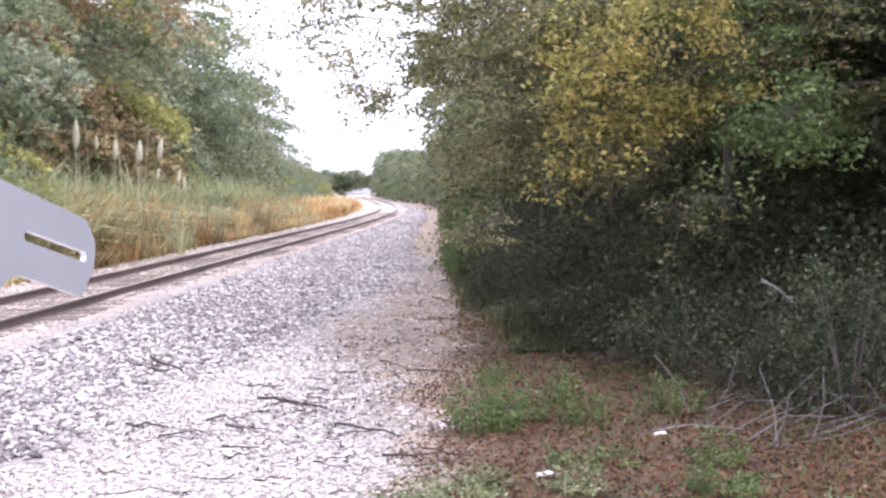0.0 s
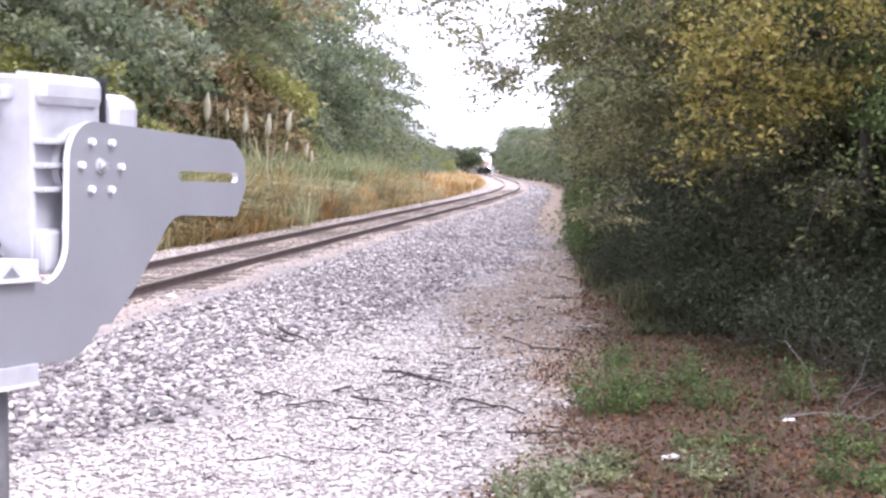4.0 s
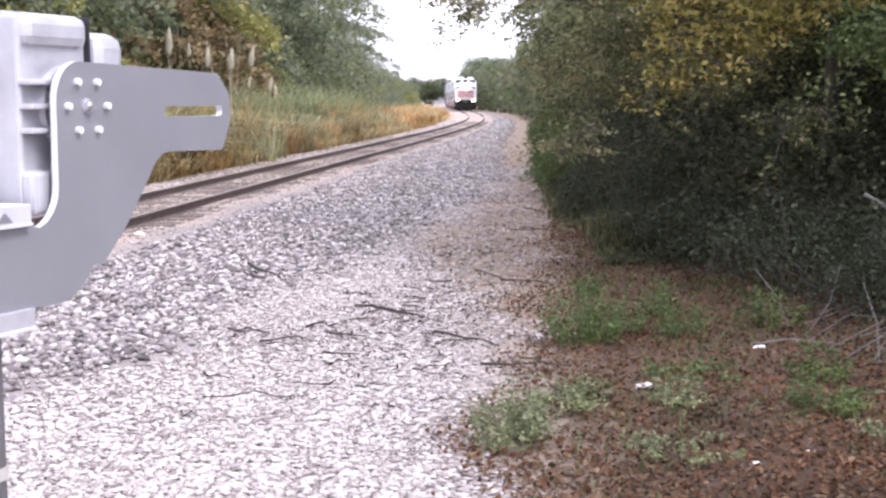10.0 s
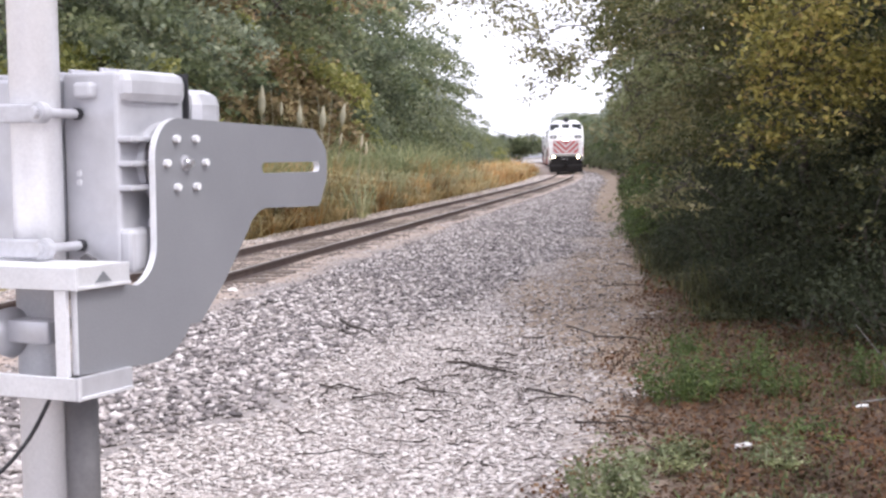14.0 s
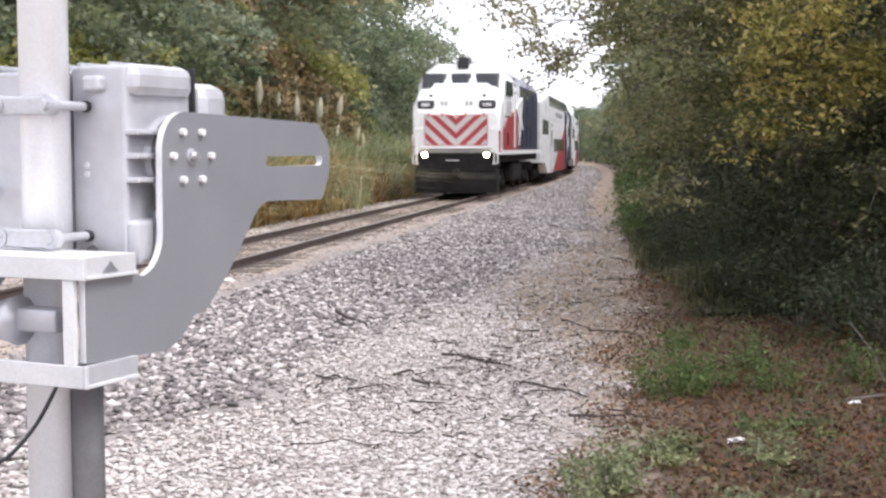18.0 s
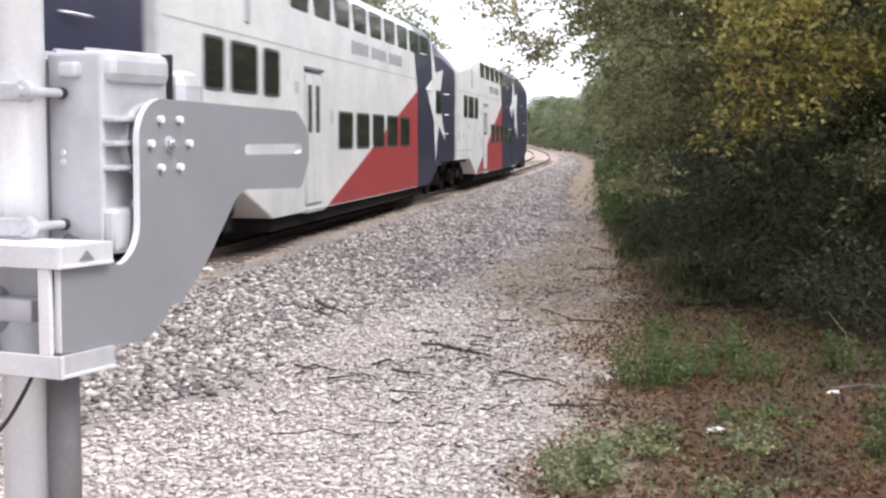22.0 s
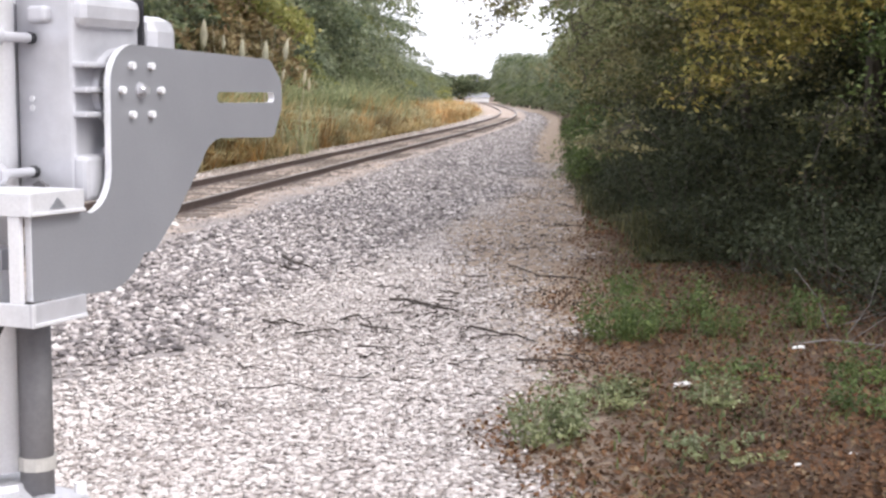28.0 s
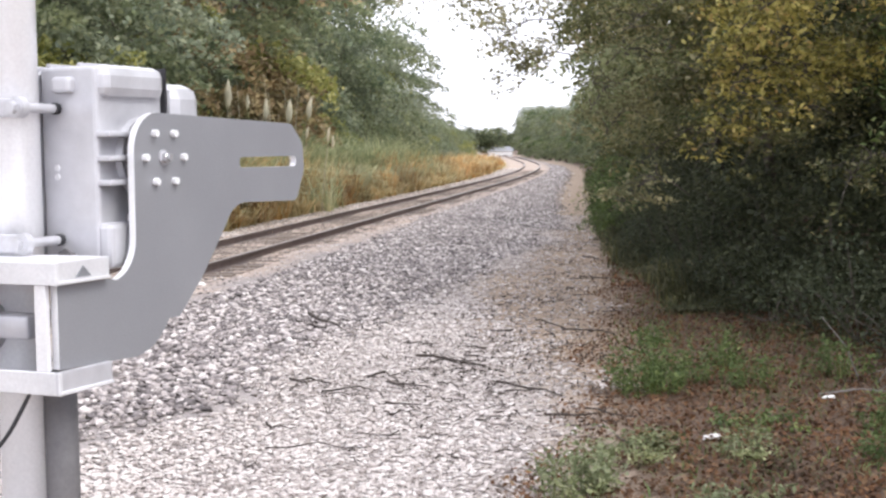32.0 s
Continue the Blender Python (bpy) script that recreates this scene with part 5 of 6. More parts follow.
def build_left_shrubs():
    rng = np.random.default_rng(31)
    base = tree("lineside_shrub", (-25, -30), 3.4, (2.1, 2.1, 1.6), M_REED, 61, "yellow-green shrub behind the track", 70, 80, 0.6, 0.14, 1.7, 0.3, 5,
                mats=((M_SHRUB, 0.7), (M_LEAF_FAR, 0.3)), boughs=True)
    dark = tree("lineside_shrub", (-25, -25), 3.0, (2.2, 2.2, 1.6), M_LEAF_FAR, 62, "dense green shrub below the trees", 60, 80, 0.65, 0.17, 1.5, 0.3, 5, mats=((M_LEAF_FAR, 0.6), (M_LEAF_HAZE, 0.4)), boughs=True)
    first = {0: True, 1: True}
    for k in range(46):
        yy = 24 + k * 4.6 + rng.normal(0, 1)
        which = 0 if yy < 42 or k % 9 == 0 else 1
        s = -8.6 + rng.normal(0, 0.5)
        sc = rng.uniform(0.8, 1.15) * np.interp(yy, [20, 36, 42, 50, 240], [1.25, 1.4, 1.2, 0.95, 0.7])
        m = Matrix.LocRotScale((side_x(s, yy), yy, 0.0), Euler((0, 0, rng.uniform(0, 6.28))), (sc, sc, sc))
        src = (base, dark)[which]
        if first[which]:
            src.matrix_basis, first[which] = m, False
        else:
            copy_thing(src, m)


def blades(name, x, y, length, material, parent, rng, lean=0.35, wide=0.018, curl=0.5):
    """Grass blades as narrow bent strips of two pieces."""
    n = len(x)
    z = ground_z(x, y) if parent is None else np.zeros(n)
    a = rng.uniform(0, 2 * np.pi, n)
    d = np.stack([np.cos(a), np.sin(a), np.zeros(n)], 1)
    w = np.stack([-np.sin(a), np.cos(a), np.zeros(n)], 1) * (wide * rng.uniform(0.6, 1.4, n))[:, None]
    p0 = np.stack([x, y, z - 0.02], 1)
    ln = rng.uniform(0.2, 1.8, n) * lean
    p1 = p0 + d * (length * 0.55 * ln * 0.5)[:, None] + np.array([0, 0, 1.0]) * (length * 0.6)[:, None]
    p2 = p1 + d * (length * 0.5 * ln * (1 + curl))[:, None] + np.array([0, 0, 1.0]) * (length * 0.4 * (1 - curl * np.clip(ln, 0, 1)))[:, None]
    v = np.stack([p0 - w, p0 + w, p1 - w * 0.8, p1 + w * 0.8, p2], 1).reshape(-1, 3)
    k = (np.arange(n) * 5)[:, None]
    f = np.concatenate([k + np.array([[0, 1, 3]]), k + np.array([[0, 3, 2]]), k + np.array([[2, 3, 4]])], 0)
    return fast_mesh(name, v, f, material, parent)


def build_left_grass():
    rng = np.random.default_rng(41)
    # bushy tufts of tall dry grass, each of one tone, drooping at the tips
    nt, per = 260, 150
    ty = 22 + 130 * rng.random(nt) ** 1.35
    ts = -3.35 - 2.2 * rng.random(nt) ** 1.1
    big = rng.uniform(0.55, 1.95, nt) * np.interp(ts, [-5.5, -4.2, -3.3], [0.9, 1.0, 0.62]) * np.interp(ty, [22, 40, 60, 150], [0.8, 1.1, 1.0, 0.75])
    tone = rng.random(nt)
    k = np.repeat(np.arange(nt), per)
    y, s = ty[k] + rng.normal(0, 0.24, len(k)), ts[k] + rng.normal(0, 0.24, len(k))
    length = 1.25 * big[k] * rng.uniform(0.45, 1.2, len(k))
    for lo_, hi_, m_, name, lab in ((0.0, 0.42, M_STRAW, "dry_grass", "bushy tufts of straw-coloured dry grass"), (0.42, 0.78, M_ORANGE, "orange_grass", "bushy orange tufts among the dry grass"),
                                    (0.78, 1.0, M_RUST, "rusty_grass", "rust-brown tufts among the dry grass")):
        sel = (tone[k] >= lo_) & (tone[k] < hi_)
        tagged(blades(name, (track_x(y) + s)[sel], y[sel], length[sel], m_, None, rng, 0.7, 0.03, 0.95), lab, "grass", kind="stuff")
    # low stems leaning out towards the rail
    nt, per = 120, 26
    ty = 24 + 60 * rng.random(nt)
    k = np.repeat(np.arange(nt), per)
    y, s = ty[k] + rng.normal(0, 0.15, len(k)), -3.2 + rng.normal(0, 0.15, len(k))
    tagged(blades("leaning_grass", track_x(y) + s, y, rng.uniform(0.5, 1.1, nt)[k] * rng.uniform(0.5, 1.2, len(k)), M_STRAW, None, rng, 1.7, 0.02, 1.3), "pale dry stems leaning over the stones", "grass", kind="stuff")
    n = 4500
    y = 24 + 130 * rng.random(n) ** 1.4
    s = -3.0 - 3.2 * rng.random(n)
    tagged(blades("low_grass", track_x(y) + s, y, rng.uniform(0.2, 0.75, n), M_STRAW, None, rng, 1.1, 0.022, 1.1), "short dry grass at the edge of the track", "grass", kind="stuff")
    n = 2200
    y = 26 + 130 * rng.random(n) ** 0.9
    s = -4.0 - 2.4 * rng.random(n)
    tagged(blades("mixed_grass", track_x(y) + s, y, rng.uniform(0.6, 1.5, n), M_REED, None, rng, 0.9, 0.026, 0.9), "green grass growing among the dry grass", "grass", kind="stuff")
    # reed beds in clumps
    nt, per = 170, 70
    ty = 33 + 46 * rng.random(nt) ** 1.3
    ts = -4.3 - 2.2 * rng.random(nt)
    k = np.repeat(np.arange(nt), per)
    y, s = ty[k] + rng.normal(0, 0.25, len(k)), ts[k] + rng.normal(0, 0.25, len(k))
    length = (rng.uniform(1.7, 2.9, nt) * np.interp(ts, [-6.5, -4.3], [1.25, 0.85]))[k] * rng.uniform(0.6, 1.25, len(k))
    tagged(blades("green_reeds", track_x(y) + s, y, length, M_REED, None, rng, 0.6, 0.03, 0.9), "tall pale green reeds behind the dry grass", "reeds", kind="stuff")
    nt, per = 90, 46
    ty = 33 + 40 * rng.random(nt) ** 1.2
    ts = -3.9 - 2.0 * rng.random(nt)
    k = np.repeat(np.arange(nt), per)
    y, s = ty[k] + rng.normal(0, 0.15, len(k)), ts[k] + rng.normal(0, 0.15, len(k))
    length = rng.uniform(1.5, 2.7, nt)[k] * rng.uniform(0.6, 1.1, len(k))
    tagged(blades("arching_reeds", track_x(y) + s, y, length, M_REEDPALE, None, rng, 1.3, 0.042, 1.3), "fountains of broad pale reed leaves", "reeds", kind="stuff")
    # plumed reeds
    for k, (px, py, hgt, lean, big) in enumerate(((-7.78, 44.0, 4.35, 0.0, 1.35), (-6.56, 44.0, 3.75, 0.1, 1.0), (-5.8, 44.0, 3.75, 0.05, 1.1), (-5.16, 44.0, 3.75, 0.55, 1.0), (-4.35, 42.0, 2.6, 0.15, 0.6),
                                                  (-7.3, 45.0, 3.9, -0.2, 0.7), (-5.6, 47.0, 2.9, 0.3, 0.6), (-4.6, 46.0, 2.5, -0.2, 0.6))):
        rd = empty("plumed_reed", pose(px, py, float(ground_z(np.float64(px), np.float64(py)))), "tall reed with a pale feathery plume", "reed", "plumed reeds")
        bm = bmesh.new()
        tube(bm, [(-lean * 1.6, 0, 0), (-lean * 0.8, 0, hgt * 0.5), (0, 0, hgt - 0.55)], [0.024, 0.02, 0.013], 6)
        part("stem", bm, M_REED if k % 2 else M_PLUME, rd)
        bm = bmesh.new()
        tip = 0.04 + 0.12 * lean
        tube(bm, [(-0.02, 0, hgt - 0.75 * big), (0.0, 0, hgt - 0.6 * big), (0.01, 0, hgt - 0.42 * big), (0.5 * tip, 0, hgt - 0.18 * big), (tip, 0, hgt)], [0.016, 0.075 * big, 0.1 * big, 0.065 * big, 0.008], 9)
        smooth(part("plume", bm, M_PLUME, rd))
        blades("leaves", rng.normal(0, 0.05, 14), rng.normal(0, 0.05, 14), rng.uniform(0.8, 1.9, 14), M_REED, rd, rng, 0.9, 0.03, 0.8)
    for k in range(9):
        py = 43.0 + rng.uniform(0, 3)
        px = -0.172 * py + 0.045 * py * rng.random() + rng.normal(0, 0.1)
        hgt = rng.uniform(3.0, 4.7)
        lean = rng.normal(0, 0.25)
        st = empty("bare_stalk", pose(px, py, float(ground_z(np.float64(px), np.float64(py)))), "tall bleached bare reed stalk", "reed", "bare reed stalks")
        bm = bmesh.new()
        tube(bm, [(0, 0, 0), (lean * 0.4, 0, hgt * 0.5), (lean, 0, hgt)], [0.018, 0.015, 0.006], 6)
        part("stem", bm, M_PLUME, st)


def build_right_trees():
    rng = np.random.default_rng(77)
    near = ((6.0, 19.0, 3.0), (9.3, 18.5, 3.2), (5.15, 23.5, 3.2), (8.6, 24.0, 3.4), (5.3, 29.0, 3.2), (5.9, 35.0, 3.2), (6.5, 41.0, 3.2), (7.2, 48.0, 3.2), (7.9, 55.0, 3.2))
    for k, (x, y, r) in enumerate(near):
        # More shade-darkened leaves on inner trees, more light-paled ones at the left edge.
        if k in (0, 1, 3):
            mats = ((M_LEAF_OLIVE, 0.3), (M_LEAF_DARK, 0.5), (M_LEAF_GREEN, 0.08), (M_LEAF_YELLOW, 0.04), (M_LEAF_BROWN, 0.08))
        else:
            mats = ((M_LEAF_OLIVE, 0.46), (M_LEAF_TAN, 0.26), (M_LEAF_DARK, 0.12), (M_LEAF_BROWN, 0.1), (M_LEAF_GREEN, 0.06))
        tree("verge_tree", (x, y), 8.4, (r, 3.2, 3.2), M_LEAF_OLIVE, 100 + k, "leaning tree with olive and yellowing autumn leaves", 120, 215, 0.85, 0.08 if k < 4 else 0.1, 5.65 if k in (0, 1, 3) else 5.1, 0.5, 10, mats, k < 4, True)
    # Trees added beyond the view; their crowns shade the right verge.
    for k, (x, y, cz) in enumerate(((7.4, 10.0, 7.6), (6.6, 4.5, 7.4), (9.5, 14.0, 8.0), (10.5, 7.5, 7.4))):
        tree("verge_tree", (x, y), 11.5, (3.7, 3.6, 2.9), M_LEAF_OLIVE, 160 + k, "tall tree added out of view, its crown shading the verge", 90, 230, 1.0, 0.08, cz, 0.35, 8, ((M_LEAF_OLIVE, 0.7), (M_LEAF_GREEN, 0.3)), False, True)
    # Backing rows block the sky; the wood's shade is in their dark leaves.
    back = tree("woodland_tree", (20, -20), 9.0, (3.6, 3.6, 4.4), M_LEAF_DARK, 130, "dark green woodland tree with the wood's shade in its leaves", 110, 100, 0.95, 0.22, 4.6, 0.3, 6)
    first = True
    for y in np.arange(14, 70, 4.2):
        for s in (14.5 if y > 20 else 16.0, 19.5):
            m = Matrix.LocRotScale((side_x(s + rng.normal(0, 0.6), y), y + rng.normal(0, 0.8), 0), Euler((0, 0, rng.uniform(0, 6.28))), (1, 1, rng.uniform(0.9, 1.15)))
            if first:
                back.matrix_basis, first = m, False
            else:
                copy_thing(back, m)
    far = tree("woodland_tree", (20, -30), 7.6, (3.0, 3.0, 3.7), M_LEAF_FAR, 131, "distant tree beside the track, greyed for haze", 70, 110, 0.95, 0.24, 4.0, 0.45, 6,
               mats=((M_LEAF_FAR, 0.5), (M_LEAF_HAZE, 0.35), (M_LEAF_GREEN, 0.15)), boughs=True)
    first = True
    for y in list(np.arange(60, 150, 5.5)) + list(np.arange(150, 300, 8.0)):
        for s0 in (0, 5.0):
            s = np.interp(y, [60, 80, 110, 150, 230, 300], [9.4, 8.8, 8.2, 7.2, 5.0, 4.4]) + s0 + rng.normal(0, 0.3)
            sc = rng.uniform(0.85, 1.15) * np.interp(y, [60, 150, 240], [0.92, 1.0, 1.25])
            m = Matrix.LocRotScale((side_x(s, y), y, 0), Euler((0, 0, rng.uniform(0, 6.28))), (sc, sc, sc * rng.uniform(0.85, 1.0) if y > 140 else sc * rng.uniform(1.0, 1.25)))
            if first:
                far.matrix_basis, first = m, False
            else:
                copy_thing(far, m)


def build_right_understory():
    rng = np.random.default_rng(91)
    foot = ((5.6, 7.6), (5.3, 9.2), (4.95, 10.6), (4.5, 11.8), (4.1, 12.9), (3.7, 14.6), (3.3, 17.0), (3.35, 20.0), (3.2, 23.0), (3.5, 27.0), (4.1, 34.0), (4.9, 44.0))
    edge = []
    for (x0, y0), (x1, y1) in zip(foot, foot[1:]):
        n = max(2, int(math.hypot(x1 - x0, y1 - y0) / 0.85))
        for q in range(n):
            x, y = x0 + (x1 - x0) * q / n, y0 + (y1 - y0) * q / n
            edge += [(x, y), (x + 0.8, y + 0.55)] + ([(x + 1.7, y + 0.9)] if y < 17 else [])
    for k, (x, y) in enumerate(edge):
        x, y = x + rng.normal(0, 0.12), y + rng.normal(0, 0.2)
        hgt = rng.uniform(0.45, 1.05) if rng.random() < 0.75 else rng.uniform(1.1, 1.7)
        wide = rng.uniform(0.5, 0.85)
        sh = empty("undergrowth_shrub", pose(x, y, float(ground_z(np.float64(x), np.float64(y)))), "dark green leafy undergrowth shrub at the wood's edge", "shrub", "undergrowth along the path")
        c, pts, _ = clumps(rng, (0, 0, hgt * 0.5), (wide, wide, hgt * 0.55), 30, 52, 0.3, 0.3)
        # The dark leaves carry the shade at the wood's foot in their colour.
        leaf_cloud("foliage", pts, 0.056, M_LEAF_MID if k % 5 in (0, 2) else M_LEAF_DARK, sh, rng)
        for q in range(6):
            p = c[q]
            bm = bmesh.new()
            tube(bm, [(0.05 * p[0], 0.05 * p[1], 0), tuple(p * 0.55), tuple(p)], [0.014, 0.01, 0.004], 5)
            part("stem", bm, M_BARK, sh)
    for x, y, hgt in ((3.75, 34.0, 1.9), (4.1, 37.5, 2.1), (3.6, 31.5, 1.6), (4.5, 41.0, 2.0), (5.1, 47.0, 2.2), (3.3, 28.5, 1.4)):
        sh = empty("edge_bush", pose(x, y, float(ground_z(np.float64(x), np.float64(y)))), "fresh green bush at the edge of the path", "shrub")
        c, pts, _ = pads(rng, (0, 0, hgt * 0.55), (0.75, 0.9, hgt * 0.45), 40, 80, 0.4, 0.3)
        leaf_cloud("foliage", pts, 0.07, M_LEAF_GREEN, sh, rng)
        for q in range(6):
            w = c[q]
            bm = bmesh.new()
            tube(bm, [(0.05 * w[0], 0.05 * w[1], 0), tuple(w * 0.55), tuple(w)], [0.02, 0.014, 0.005], 5)
            part("stem", bm, M_BARK, sh)
    inner = [(4.4 + 0.1 * q, 16.0 + 2.3 * q) for q in range(16)] + [(5.6 + 1.5 * q, 16.2) for q in range(5)] + [(6.4 + 1.5 * q, 18.6) for q in range(5)]
    for x, y in inner:
        x, y = x + rng.normal(0, 0.2), y + rng.normal(0, 0.3)
        sh = empty("thicket", pose(x, y, float(ground_z(np.float64(x), np.float64(y)))), "dense thicket inside the wood, leaves darkened for its shade", "shrub", "thickets inside the wood")
        c, pts, _ = clumps(rng, (0, 0, 1.0), (1.3, 1.3, 1.1), 50, 45, 0.45, 0.2)
        # Shade inside the wood is in this dark leaf colour too.
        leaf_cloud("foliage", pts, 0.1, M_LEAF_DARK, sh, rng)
        for q in range(6):
            p = c[q]
            bm = bmesh.new()
            tube(bm, [(0.1 * p[0], 0.1 * p[1], 0), tuple(p * 0.6), tuple(p)], [0.022, 0.015, 0.005], 5)
            part("stem", bm, M_BARK, sh)


def spray(name, at, reach, size, material, seed, label, n=420, leaf=0.1):
    """A leafy bough that hangs out from the wood."""
    rng = np.random.default_rng(seed)
    at, tip = Vector(at), Vector(at) + Vector(reach)
    b = empty(name, Matrix.Translation(at), label, "branch")
    bm = bmesh.new()
    way = [Vector(reach) * q + Vector((0, 0, 0.25 * math.sin(math.pi * q))) for q in (0, 0.25, 0.5, 0.75, 1.0)]
    tube(bm, way, [0.006, 0.013, 0.011, 0.008, 0.003], 6)
    smooth(part("bough", bm, M_BARK, b))
    cs = []
    for q in rng.uniform(0.35, 1.0, 16):
        base = Vector(reach) * q + Vector((0, 0, 0.25 * math.sin(math.pi * q)))
        cs.append(np.array(base) + rng.normal(0, 1, 3) * np.array(size) * 0.55)
        bm = bmesh.new()
        e = Vector(cs[-1])
        tube(bm, [base, base.lerp(e, 0.5) + Vector((0, 0, 0.05)), e], [0.007, 0.005, 0.002], 5)
        part("twig", bm, M_BARK, b)
    cs = np.array(cs)
    k = rng.integers(0, len(cs), n)
    pts = cs[k] + rng.normal(0, 1, (n, 3)) * np.array(size) * 0.3
    leaf_cloud("leaves", pts, leaf, material, b, rng, 0.35, 0.5, 0.5, True)
    return b


def build_sprays():
    def at_view(bx, bz, y):
        return (bx * y, y, 2.1 + bz * y)

    items = (
        ("yellow", 0.255, 0.095, 14.6, (-0.9, -0.3, -0.2), (0.62, 0.5, 0.42), M_LEAF_YELLOW, 1500, 0.078),
        ("yellow", 0.225, 0.055, 15.0, (-0.6, -0.3, -0.25), (0.5, 0.4, 0.34), M_LEAF_YELLOW, 900, 0.078),
        ("yellow", 0.315, 0.13, 14.5, (-0.7, -0.3, -0.2), (0.5, 0.4, 0.4), M_LEAF_YELLOW, 1000, 0.075),
        ("yellow", 0.275, 0.045, 15.2, (-0.8, -0.3, -0.2), (0.5, 0.4, 0.25), M_LEAF_YELLOW, 500, 0.078),
        ("olive", 0.215, 0.012, 15.2, (-0.7, -0.3, -0.3), (0.36, 0.35, 0.22), M_LEAF_YELLOW, 420, 0.078),
        ("olive", 0.265, 0.02, 15.0, (-0.9, -0.3, -0.3), (0.4, 0.4, 0.2), M_LEAF_OLIVE, 480, 0.085),
        ("olive", 0.315, -0.022, 14.5, (-0.65, -0.2, -0.1), (0.38, 0.4, 0.26), M_LEAF_OLIVE, 420, 0.07),
        ("green", 0.390, 0.04, 13.5, (-0.75, -0.2, -0.1), (0.55, 0.4, 0.42), M_LEAF_GREEN, 1200, 0.072),
        ("olive", 0.160, -0.037, 16.0, (-0.85, -0.3, -0.08), (0.36, 0.4, 0.15), M_LEAF_TAN, 360, 0.078),
        # Boughs against the sky, their leaf colour paled for the glare behind.
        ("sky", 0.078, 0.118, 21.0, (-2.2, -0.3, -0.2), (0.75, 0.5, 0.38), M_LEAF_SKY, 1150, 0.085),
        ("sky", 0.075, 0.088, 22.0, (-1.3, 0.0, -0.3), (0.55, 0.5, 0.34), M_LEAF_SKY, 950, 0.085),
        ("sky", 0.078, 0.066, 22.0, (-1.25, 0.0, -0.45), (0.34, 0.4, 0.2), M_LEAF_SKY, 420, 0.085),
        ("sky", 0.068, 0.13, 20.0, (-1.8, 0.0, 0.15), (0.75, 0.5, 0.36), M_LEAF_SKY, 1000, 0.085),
        # Pale boughs stand in for highlights on the wood's left edge.
        ("green", 0.135, 0.065, 17.0, (-0.8, -0.3, -0.35), (0.5, 0.45, 0.3), M_LEAF_PALE, 560, 0.085),
        ("green", 0.118, 0.04, 18.5, (-0.6, -0.3, -0.3), (0.4, 0.4, 0.35), M_LEAF_PALE, 460, 0.085),
        ("green", 0.128, 0.02, 18.0, (-0.6, -0.3, -0.3), (0.4, 0.4, 0.3), M_LEAF_TAN, 420, 0.085),
    )
    labels = {"yellow": "hanging bough of bright yellow autumn leaves", "green": "bough of dull green leaves", "olive": "bough of olive and tan leaves",
              "sky": "thin leafy bough reaching out over the path"}
    rng = np.random.default_rng(12)
    more = []
    for k in range(44):
        bx = 0.1 + 0.345 * (k + rng.random()) / 44
        bz = rng.uniform(0.04, 0.15) if bx < 0.135 else rng.uniform(0.0, 0.15) if bx < 0.2 else 0.035 + 0.12 * rng.random()
        m_ = M_LEAF_YELLOW if rng.random() < 0.07 else M_LEAF_GREEN if rng.random() < (0.12 if bx < 0.25 else 0.5) else M_LEAF_OLIVE
        y = 15.2 + 3.5 * rng.random() + max(0.0, (0.16 - bx) * 50)
        more.append(("yellow" if m_ is M_LEAF_YELLOW else "green" if m_ is M_LEAF_GREEN else "olive", bx, bz, y, (-1.45, -0.9, -0.45), (0.5, 0.42, 0.15), m_, 700, 0.08))
    for k, (kind, bx, bz, y, reach, size, m_, n, leaf) in enumerate(items + tuple(more)):
        at = at_view(bx, bz, y)
        if k >= len(items):
            at = (at[0] + 0.7, at[1] + 0.5, at[2] + 0.12)
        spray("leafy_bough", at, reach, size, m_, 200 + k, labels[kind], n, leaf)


def weed(at, rad, hgt, material, count, seed, label):
    """Upright leafy stems in one clump."""
    rng = np.random.default_rng(seed)
    x, y = at
    w = empty("weed_clump", pose(x, y, float(ground_z(np.float64(x), np.float64(y)))), label, "weed", "weed clumps")
    r, a = rad * np.sqrt(rng.random(count)), rng.uniform(0, 6.28, count)
    foot = np.stack([r * np.cos(a), r * np.sin(a)], 1)
    tall = hgt * rng.uniform(0.45, 1.2, count) * (1.1 - 0.5 * r / rad)
    per = 26
    k = np.repeat(np.arange(count), per)
    q = rng.random(len(k)) ** 0.75
    off = rng.normal(0, 0.04, (len(k), 2)) + foot[k] * (q * 0.35)[:, None]
    pts = np.stack([foot[k, 0] + off[:, 0], foot[k, 1] + off[:, 1], tall[k] * q + 0.015], 1)
    leaf_cloud("leaves", pts, 0.045, material, w, rng, -0.1, 0.5, 0.8)
    tagged(blades("stem_tuft", foot[:, 0], foot[:, 1], tall * 1.05, material, w, rng, 0.5, 0.006, 0.3), kind="stuff")


